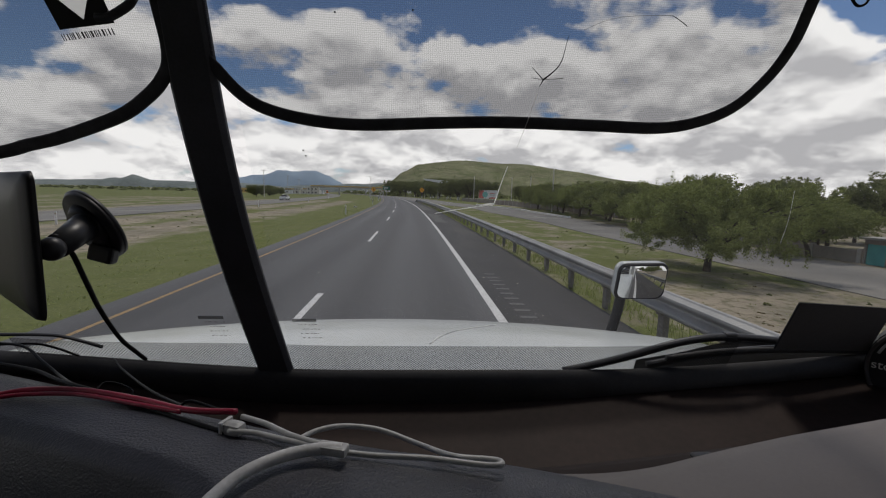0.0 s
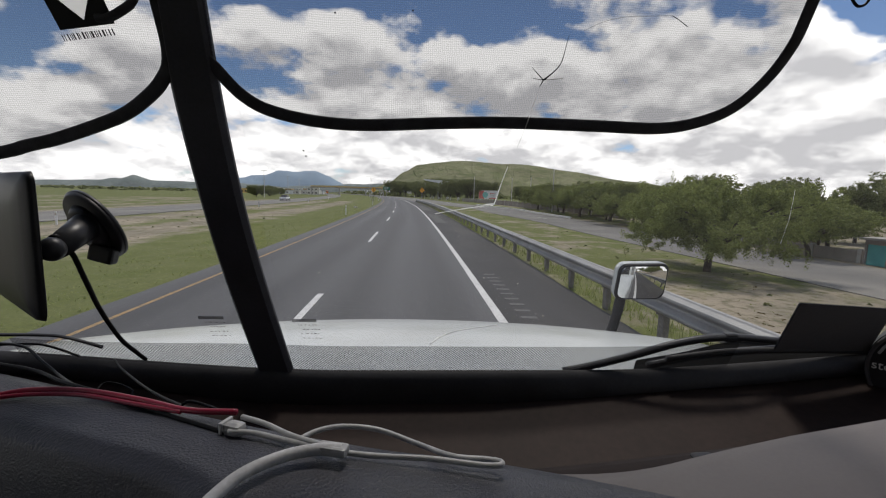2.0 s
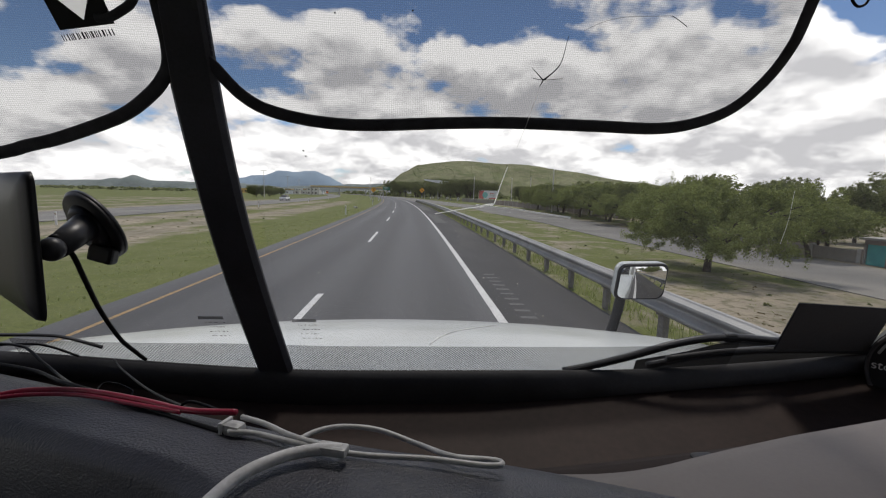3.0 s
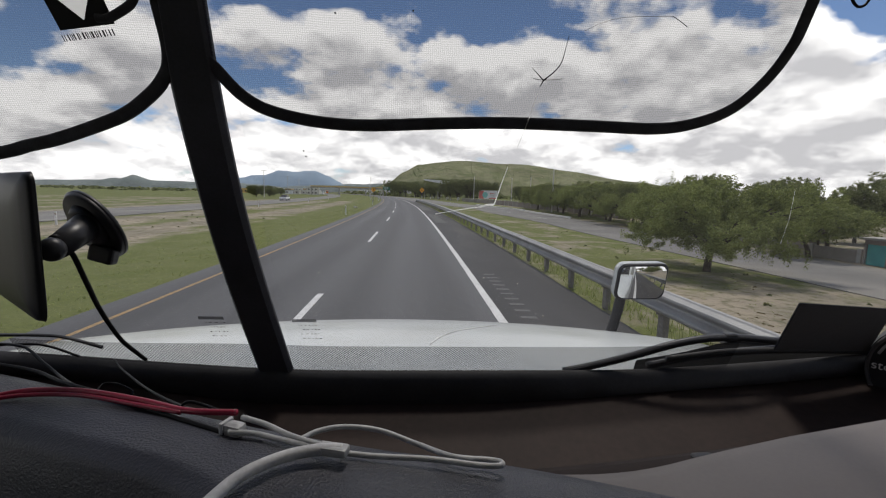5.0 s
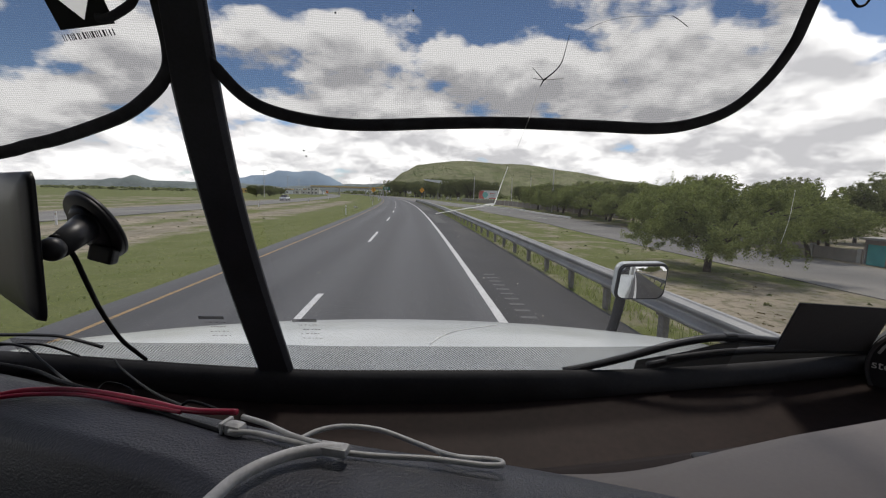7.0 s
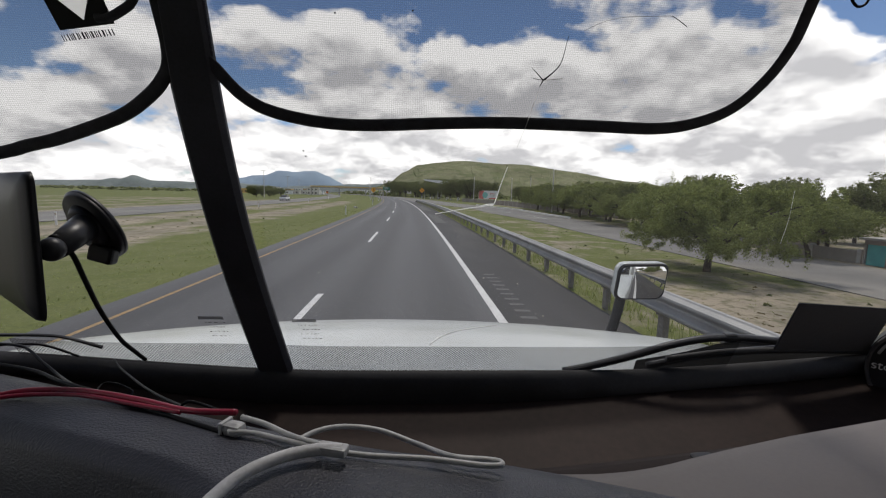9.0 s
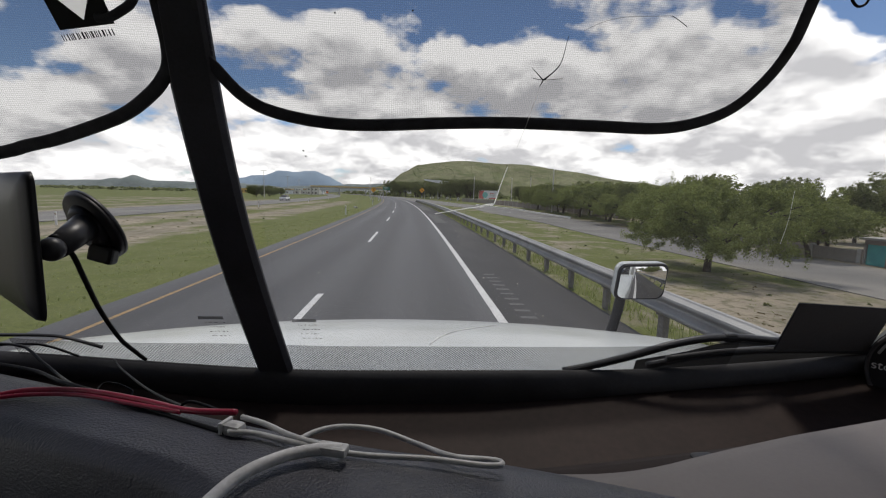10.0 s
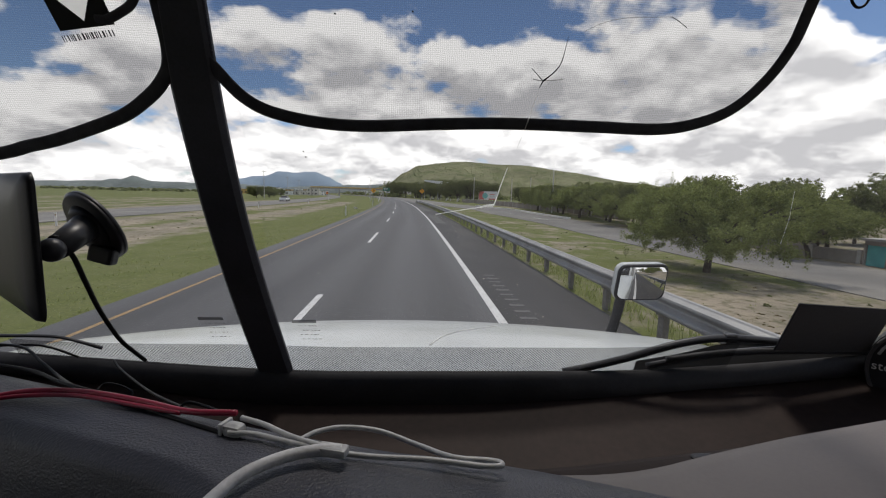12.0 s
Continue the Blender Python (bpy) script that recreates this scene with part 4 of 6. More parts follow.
cable("power_cable", "black power cable hanging from the tablet", [(-0.39, 0.48, -0.072), (-0.394, 0.478, -0.062), (-0.388, 0.482, -0.056), (-0.387, 0.5, -0.078), (-0.391, 0.52, -0.111), (-0.405, 0.56, -0.16), (-0.411, 0.6, -0.211), (-0.411, 0.63, -0.242), (-0.413, 0.655, -0.264)], 0.0029, M["wire"])
cable("black_cable", "black cable across the dashboard", [(-0.542, 0.55, -0.2), (-0.478, 0.53, -0.197), (-0.431, 0.5, -0.204), (-0.378, 0.46, -0.206), (-0.277, 0.355, -0.17)], 0.0017, M["wire"])
cable("black_cable", "black cable along the pad's edge", [(-0.412, 0.416, -0.17), (-0.353, 0.4, -0.172), (-0.305, 0.371, -0.17), (-0.242, 0.34, -0.168), (-0.181, 0.309, -0.168), (-0.13, 0.285, -0.168)], 0.0017, M["wire"])
cable("black_cable", "thin black cable rising to the glass", [(-0.463, 0.66, -0.266), (-0.426, 0.62, -0.264), (-0.316, 0.5, -0.238), (-0.212, 0.38, -0.197), (-0.162, 0.33, -0.177)], 0.0016, M["wire"])
cable("black_cable", "black cable by the windscreen foot", [(-0.624, 0.64, -0.237), (-0.573, 0.645, -0.236), (-0.546, 0.65, -0.242), (-0.514, 0.66, -0.261)], 0.0017, M["wire"])
cable("wire_loop", "thin dark wire loop behind the pad", [(-0.322, 0.43, -0.207), (-0.32, 0.44, -0.203), (-0.306, 0.44, -0.204), (-0.286, 0.43, -0.207), (-0.284, 0.42, -0.21)], 0.0009, M["wire"])
cable("wire_loop", "short dark wire loop behind the pad", [(-0.196, 0.35, -0.183), (-0.188, 0.35, -0.178), (-0.172, 0.345, -0.179), (-0.151, 0.33, -0.177)], 0.0013, M["wire"])
cable("hanging_loop", "thin black cord loop hanging from above", [(0.401, 0.4, 0.201), (0.405, 0.4, 0.191), (0.411, 0.4, 0.186), (0.418, 0.4, 0.188), (0.422, 0.4, 0.195), (0.422, 0.4, 0.202)], 0.0012, M["wire"])
cable("hanging_cable", "thick black cable hanging on the mesh sun shade", [(-0.274, 0.455, 0.187), (-0.282, 0.46, 0.178), (-0.293, 0.462, 0.171), (-0.308, 0.465, 0.165), (-0.319, 0.466, 0.165)], 0.0042, M["cloth"])
plug = thing("cable_plug", "clear white plug joining the cables on the dashboard", "plug", up_eye((-0.124, 0.286, -0.166)))
bm = box(bmesh.new(), (0, 0, 0), (0.015, 0.010, 0.010), Matrix.Rotation(radians(-20), 3, "Z"), 0.004)
part("housing", bm, M["white_wire"], plug)
part("collar", box(bmesh.new(), (-0.007, 0.003, 0), (0.003, 0.0115, 0.0108), Matrix.Rotation(radians(-20), 3, "Z"), 0.001), M["grey_tape"], plug)
tape = thing("cable_tape", "strip of white tape round the cable bundle", "tape", up_eye((-0.050, 0.253, -0.161)))
bm = box(bmesh.new(), (0, 0, 0), (0.020, 0.009, 0.006), Matrix.Rotation(radians(-14), 3, "Z"), 0.002)
part("wrap", bm, M["white_wire"], tape)

# ---- the highway and its land ----
BEND = 1750.0                        # radius of the left-hand curve


def road_point(s, l, z=0.0):
    """s metres along the road from the lorry, l metres to the right of it."""
    if abs(s) <= 420:
        a = s / BEND
        return Vector((-BEND + (BEND + l) * math.cos(a), (BEND + l) * math.sin(a), z))
    e = math.copysign(420, s)
    a = e / BEND
    t = Vector((-math.sin(a), math.cos(a), 0))
    return road_point(e, l, z) + t * (s - e)


def road_turn(s):
    return max(-420, min(420, s)) / BEND


def road_coords(x, y):
    a = math.atan2(y, x + BEND)
    lim = 420 / BEND
    if abs(a) <= lim:
        return a * BEND, math.hypot(x + BEND, y) - BEND
    e = math.copysign(420, a)
    p = road_point(e, 0)
    ca, sa = math.cos(e / BEND), math.sin(e / BEND)
    dx, dy = x - p.x, y - p.y
    return e + (-sa * dx + ca * dy), ca * dx + sa * dy


def side_road(s):
    """How far right of the road the side road's middle lies."""
    pts = [(-300, 75), (-120, 60), (-40, 33), (0, 22.2), (15, 21.4), (50, 21.2), (78, 17.4), (100, 12.5), (118, 11), (160, 10.5), (260, 10), (600, 10)]
    for (a, u), (b, v) in zip(pts, pts[1:]):
        if s <= b:
            return u + (v - u) * smooth01(a, b, s)
    return 10.0


def level(s, l):
    """Height of the land."""
    drop = 1.15 * (1 - smooth01(35, 105, s)) + 0.10
    if -5.74 <= l <= 3.78:
        h = -0.10
    elif l > 3.78:
        h = -0.02 - drop * smooth01(4.2, 8.5, l) - 0.3 * smooth01(60, 300, l)
    else:
        h = -0.02 - 0.45 * smooth01(5.8, 12.5, -l) - 0.5 * smooth01(60, 300, -l)
    rough = smooth01(6.5, 16, l if l > 0 else -l - 3)
    near_side = 1 - 0.9 * (1 - smooth01(4.5, 8, abs(l - side_road(s)))) if l > 0 else 1 - 0.9 * (1 - smooth01(5, 8, abs(l + 30)))
    h += rough * near_side * (0.16 * noise.noise(Vector((s * 0.09, l * 0.09, 0))) + 0.05 * noise.noise(Vector((s * 0.5, l * 0.5, 3))))
    return h


def cover(s, l):
    g = 0.30
    if 3.1 < l < 7.5:
        g = 0.50 + 0.08 * smooth01(6, 20, s)
    if -13 < l < -5.4:
        g = 0.75 - 0.25 * smooth01(10.5, 14, -l)
    if l < -13:
        g = 0.40 + 0.09 * smooth01(34, 45, -l) + 0.13 * math.sin(l * 0.9 + 1.5 * noise.noise(Vector((s * 0.03, l * 0.1, 0))))
    if l > 7.5:
        g = 0.30 + 0.17 * smooth01(13, 19, s) * (1 - smooth01(17, 21, l)) + 0.10 * smooth01(13, 19, s) + 0.16 * smooth01(60, 120, l) + 0.24 * (1 - smooth01(0, 5, abs(l - side_road(s) - 9))) * smooth01(20, 60, s) + 0.2 * smooth01(100, 150, s)
    if l < -13:
        g += 0.06 * smooth01(22, 60, s)
    if s > 130 and l < -6:
        g += 0.25
    return g


def axis(marks):
    out = []
    for (a, b, step) in marks:
        n = max(1, round((b - a) / step))
        out += [a + (b - a) * i / n for i in range(n)]
    return out + [marks[-1][1]]


xs = axis([(-4800, -1200, 600), (-1200, -200, 100), (-200, -60, 10), (-60, -30, 2.5), (-30, 12, 0.75), (12, 60, 1.6), (60, 200, 10), (200, 1200, 100), (1200, 4800, 600)])
ys = axis([(-4800, -1000, 600), (-1000, -240, 60), (-240, -20, 5), (-20, 70, 2), (70, 260, 5), (260, 700, 20), (700, 1500, 100), (1500, 4800, 550)])
co, cov = [], []
for y in ys:
    for x in xs:
        s, l = road_coords(x, y)
        far = max(abs(x), abs(y))
        z = level(s, l) if far < 900 else -0.9
        co.append((x, y, z))
        cov.append(cover(s, l) if far < 900 else 0.5)
nx = len(xs)
faces = [(j * nx + i, j * nx + i + 1, (j + 1) * nx + i + 1, (j + 1) * nx + i) for j in range(len(ys) - 1) for i in range(nx - 1)]
me = bpy.data.meshes.new("ground")
me.from_pydata(co, [], faces)
me.attributes.new("cover", "FLOAT", "POINT").data.foreach_set("value", cov)
me.polygons.foreach_set("use_smooth", [True] * len(me.polygons))
me.materials.append(M["ground"])
ground = tagged(new("ground", me), "sandy ground with patches of green grass beside the highway", "ground", kind="structure")


def ribbon(l0, l1, s0, s1, z0, z1=None, step=4.0, thick=0.0, follow=False):
    """A strip along the road from l0 to l1 (numbers or functions of s)."""
    bm = bmesh.new()
    n = max(2, int((s1 - s0) / step) + 1)
    f0 = l0 if callable(l0) else (lambda s: l0)
    f1 = l1 if callable(l1) else (lambda s: l1)
    rows = []
    for s in span(s0, s1, n):
        a, b = f0(s), f1(s)
        za = z0 + (level(s, a) if follow else 0)
        zb = (z0 if z1 is None else z1) + (level(s, b) if follow else 0)
        ring = [road_point(s, a, za), road_point(s, b, zb)]
        if thick:
            ring += [road_point(s, b, zb - thick), road_point(s, a, za - thick)]
        rows.append([bm.verts.new(p) for p in ring])
    k = len(rows[0])
    for a, b in zip(rows, rows[1:]):
        for i in range(k if thick else 1):
            j = (i + 1) % k
            bm.faces.new((a[i], a[j], b[j], b[i]))
    if thick:
        bm.faces.new(rows[0])
        bm.faces.new(rows[-1][::-1])
    bmesh.ops.recalc_face_normals(bm, faces=bm.faces)
    if not thick and bm.faces and bm.faces[:][0].normal.z < 0:
        bmesh.ops.reverse_faces(bm, faces=bm.faces[:])
    return bm


road = tagged(obj("road", ribbon(-5.65, 3.70, -420, 900, 0.0, thick=0.3), M["asphalt"]), "dark grey two-lane asphalt carriageway, dry", "road", kind="structure")
opposite = tagged(obj("opposite_road", ribbon(-35, -26, -420, 900, 0.06, step=5, thick=0.6, follow=True), M["old_asphalt"]), "pale asphalt carriageway beyond the median", "road", kind="structure")
side = tagged(obj("side_road", ribbon(lambda s: side_road(s) - 4.1, lambda s: side_road(s) + 4.1, -250, 600, 0.035, step=2.5, thick=0.5, follow=True), M["old_asphalt"]), "pale worn asphalt side road", "road", kind="structure")
gore = tagged(obj("merge_area", ribbon(3.67, lambda s: side_road(s) - 4.0, 118, 600, -0.006, -0.02, step=3, thick=0.35), M["old_asphalt"]), "grey patched asphalt where the side road joins", "road", kind="structure")

tagged(obj("shoulder", ribbon(1.63, 3.69, -300, 118, 0.002), M["shoulder"]), "darker asphalt shoulder beside the barrier", "road shoulder", kind="structure")
# painted lines, 4 mm proud
tagged(obj("edge_line", ribbon(1.47, 1.63, -300, 600, 0.004), M["line"]), "solid white edge line", "road line", kind="structure")
tagged(obj("median_line", ribbon(-5.02, -4.93, -300, 600, 0.004), M["yellow_line"]), "solid yellow line along the median side", "road line", kind="structure")
for k in range(-12, 28):
    s0 = 4.0 + 15 * k
    d = obj("lane_dash", ribbon(-2.04, -1.91, s0, s0 + 5, 0.004, step=2.5), M["line"])
    tagged(d, "white lane dash on the asphalt", "road line", "lane dashes", "structure")
tagged(obj("side_line", ribbon(lambda s: side_road(s) - 3.4, lambda s: side_road(s) - 3.28, 100, 500, 0.040, step=2.5, follow=True), M["yellow_line"]), "faded yellow line on the side road", "road line", kind="structure")
for k in range(20):
    s0 = 60 + 12 * k
    d = obj("side_dash", ribbon(lambda s: side_road(s) - 0.06, lambda s: side_road(s) + 0.06, s0, s0 + 4, 0.040, step=1.0, follow=True), M["line"])
    tagged(d, "faded white dash on the side road", "road line", "side road dashes", "structure")
# rumble bars beyond the edge line
for k in range(36):
    s0 = [6.4, 62.0, -36.0][k // 12] + (k % 12) * 0.46
    bm = box(bmesh.new(), (0, 0, 0.002), (0.30, 0.15, 0.010), None, 0.003)
    rb = obj("rumble_bar", bm, M["bar"])
    rb.matrix_world = Matrix.Translation(road_point(s0, 2.08)) @ Matrix.Rotation(road_turn(s0), 4, "Z")
    tagged(rb, "low raised rumble bar on the shoulder", "rumble bar", "rumble bars")
for a, b, c, d in ((1.9, 2.7, 33, 46), (1.9, 3.0, 58, 80)):
    tagged(obj("road_patch", ribbon(a, b, c, d, 0.004, step=1.5), M["patch"]), "slightly paler patch in the asphalt", "road patch", kind="structure")
# pale stones and litter on the asphalt
rng = random.Random(11)
for k in range(26):
    s0, l0 = rng.uniform(7, 45), rng.choice((rng.uniform(1.8, 3.0), rng.uniform(-5.2, 1.2)))
    bm = bmesh.new()
    bmesh.ops.create_icosphere(bm, subdivisions=1, radius=rng.uniform(0.012, 0.035))
    for v in bm.verts:
        v.co *= rng.uniform(0.7, 1.2)
        v.co.z *= 0.5
    st = obj("pebble", bm, M["stone"])
    st.location = road_point(s0, l0, 0.008)
    tagged(st, "small pale stone on the asphalt", "stone", "stones on the road")

# ---- crash barriers ----
WPROF = [(d * 1.5, h * 1.24) for d, h in [(0.0, 0.155), (-0.018, 0.150), (-0.030, 0.135), (-0.078, 0.105), (-0.082, 0.085), (-0.078, 0.065), (-0.022, 0.018), (-0.015, 0.0), (-0.022, -0.018), (-0.078, -0.065), (-0.082, -0.085), (-0.078, -0.105), (-0.030, -0.135), (-0.018, -0.150), (0.0, -0.155)]]


def rail_piece(s0, s1, l, side_k, z, dip=None):
    n = max(2, int((s1 - s0) / 1.0) + 1)
    bm = bmesh.new()
    rows = []
    for s in span(s0, s1, n):
        zz = z - (dip(s) if dip else 0)
        rows.append([bm.verts.new(road_point(s, l + side_k * d, zz + h)) for d, h in WPROF] + [bm.verts.new(road_point(s, l + side_k * (d + 0.006), zz + h)) for d, h in reversed(WPROF)])
    k = len(rows[0])
    for a, b in zip(rows, rows[1:]):
        for i in range(k):
            j = (i + 1) % k
            bm.faces.new((a[i], a[j], b[j], b[i]))
    bm.faces.new(rows[0])
    bm.faces.new(rows[-1][::-1])
    bmesh.ops.recalc_face_normals(bm, faces=bm.faces)
    return bm


def barrier(s0, s1, l, side_k, label, dip=None):
    e = thing("crash_barrier", label, "crash barrier", road_point((s0 + s1) / 2, l, level((s0 + s1) / 2, l)))
    off = Matrix.Translation(-e.location)
    s = s0
    while s < s1 - 0.1:
        b = min(s + 4.0, s1)
        bm = rail_piece(s - 0.12, b + 0.12, l, side_k, 0.595 + (0.004 if round(s / 4) % 2 else 0), dip)
        bm.transform(off)
        part("rail", bm, M["steel"], e, "", False)
        s = b
    bm = box(bmesh.new(), (0, 0, 0.06), (0.10, 0.15, 1.20))
    box(bm, (-0.055 * side_k, 0, 0.50), (0.09, 0.13, 0.28))
    pm = bpy.data.meshes.new("post")
    bm.to_mesh(pm)
    bm.free()
    pm.materials.append(M["post"])
    bl = bpy.data.meshes.new("bolt")
    bm = bmesh.new()
    bmesh.ops.create_icosphere(bm, subdivisions=1, radius=0.022)
    bm.to_mesh(bl)
    bm.free()
    bl.materials.append(M["steel"])
    s = s0 + 0.3
    while s < s1:
        zz = -(dip(s) if dip else 0)
        for nm, data, dl, dz in (("post", pm, 0.11 * side_k, 0.0), ("bolt", bl, -0.018 * side_k, 0.60)):
            if nm == "bolt" and not -12 < s < 45:
                continue
            p = new(nm, data)
            p.parent = e
            p.matrix_world = Matrix.Translation(road_point(s, l + dl, zz + dz) - e.location) @ Matrix.Rotation(road_turn(s), 4, "Z")
        s += 2.0
    return e


barrier(-200, 120, 3.86, 1, "galvanised steel crash barrier on posts beside the shoulder", lambda s: 0.62 * smooth01(112, 120, s))
barrier(-200, -104, -6.25, -1, "galvanised steel crash barrier on the median side", lambda s: 0.62 * smooth01(-112, -104, s))
barrier(-260, -108, -25.0, 1, "low grey crash barrier along the far carriageway", None)

# white marker posts along the median
mk = thing("marker_post", "white roadside marker post with a pale cap in the grass", "marker post", (0, 0, 0), "marker posts")
bm = box(bmesh.new(), (0, 0, 0.40), (0.12, 0.05, 0.9), None, 0.015)
part("stem", bm, M["white_plate"], mk)
part("reflector", box(bmesh.new(), (0, -0.03, 0.72), (0.07, 0.01, 0.12)), M["yellow_line"], mk, "amber reflector")
bm = box(bmesh.new(), (0, 0, 0.87), (0.135, 0.065, 0.06), None, 0.02)
part("cap", bm, M["limewash"], mk)
spots = [3.0, 42.5, 82, 121, 160, 200, -36, -75, -115]
mk.location = road_point(spots[0], -6.4, level(spots[0], -6.4))
for s in spots[1:]:
    copy_thing(mk, Matrix.Translation(road_point(s, -6.4, level(s, -6.4))))
for s in (-10, 30, 70, 110, 150):
    copy_thing(mk, Matrix.Translation(road_point(s, -23.5, level(s, -23.5))))
kerbstone = tagged(obj("fallen_kerb", box(bmesh.new(), (0, 0, 0), (0.25, 2.2, 0.22), None, 0.03), M["concrete"]), "pale concrete kerb stone lying in the grass", "kerb stone")
kerbstone.matrix_world = Matrix.Translation(road_point(66, -8.0, level(66, -8.0) + 0.09)) @ Matrix.Rotation(0.3, 4, "Z")


# ---- signs ----
def diamond_sign(s, l, size, top, two_posts):
    g = level(s, l)
    e = thing("warning_sign", "yellow diamond warning sign with a black side-road symbol on posts", "road sign", road_point(s, l, g), "warning signs")
    rot = Matrix.Rotation(road_turn(s), 4, "Z")
    zc = top - g
    bm = box(bmesh.new(), (0, 0, 0), (size, 0.012, size), None, 0.0)
    bm.transform(rot @ Matrix.Translation((0, 0, zc)) @ Matrix.Rotation(radians(45), 4, "Y"))
    part("plate", bm, M["sign"], e, "yellow plate")
    k = size / 0.95
    for c, sz in (((0, 0, 0), (0.10, 0.01, 0.72)), ((0.17, 0, 0.0), (0.26, 0.01, 0.09))):
        bm = box(bmesh.new(), (c[0] * k, -0.012, zc + c[2]), (sz[0] * k, 0.006, sz[2] * k))
        bm.transform(rot)
        part("symbol", bm, M["sign_black"], e, "black symbol bar")
    border = 0.43 * size
    for a in range(4):
        bm = box(bmesh.new(), (0, -0.011, border), (size * 0.86, 0.004, 0.02))
        bm.transform(rot @ Matrix.Translation((0, 0, zc)) @ Matrix.Rotation(radians(45 + 90 * a), 4, "Y"))
        part("border", bm, M["sign_black"], e, "black border line")
    for dx in ((-0.16, 0.16) if two_posts else (-0.1, 0.1)):
        bm = box(bmesh.new(), (dx, 0.03, zc / 2 - 0.1), (0.05, 0.04, zc + 0.2))
        bm.transform(rot)
        part("post", bm, M["steel"], e, "steel post")
    return e


diamond_sign(112, 5.0, 0.98, 3.2, True)
diamond_sign(114, -7.6, 0.98, 3.0, False)


def km_sign(s, l):
    g = level(s, l)
    e = thing("kilometre_sign", "white upright kilometre sign with black figures on a post", "road sign", road_point(s, l, g), "kilometre signs")
    rot = Matrix.Rotation(road_turn(s), 4, "Z")
    z = 1.75 - g
    bm = box(bmesh.new(), (0, 0, z), (0.30, 0.012, 0.85), None, 0.0)
    bm.transform(rot)
    part("plate", bm, M["white_plate"], e, "white plate")
    for body, dz, size in (("KM", 0.31, 0.16), ("5", 0.06, 0.32), ("2", -0.25, 0.32)):
        lettering("figure", body, size, e, rot @ Matrix.Translation((0, -0.01, z + dz)) @ Matrix.Rotation(radians(90), 4, "X"), M["sign_black"])
    bm = box(bmesh.new(), (0, 0.03, z / 2 - 0.1), (0.05, 0.05, z + 0.3))
    bm.transform(rot)
    part("post", bm, M["steel"], e, "steel post")


km_sign(-30, 5.2)
km_sign(-29, -8.0)


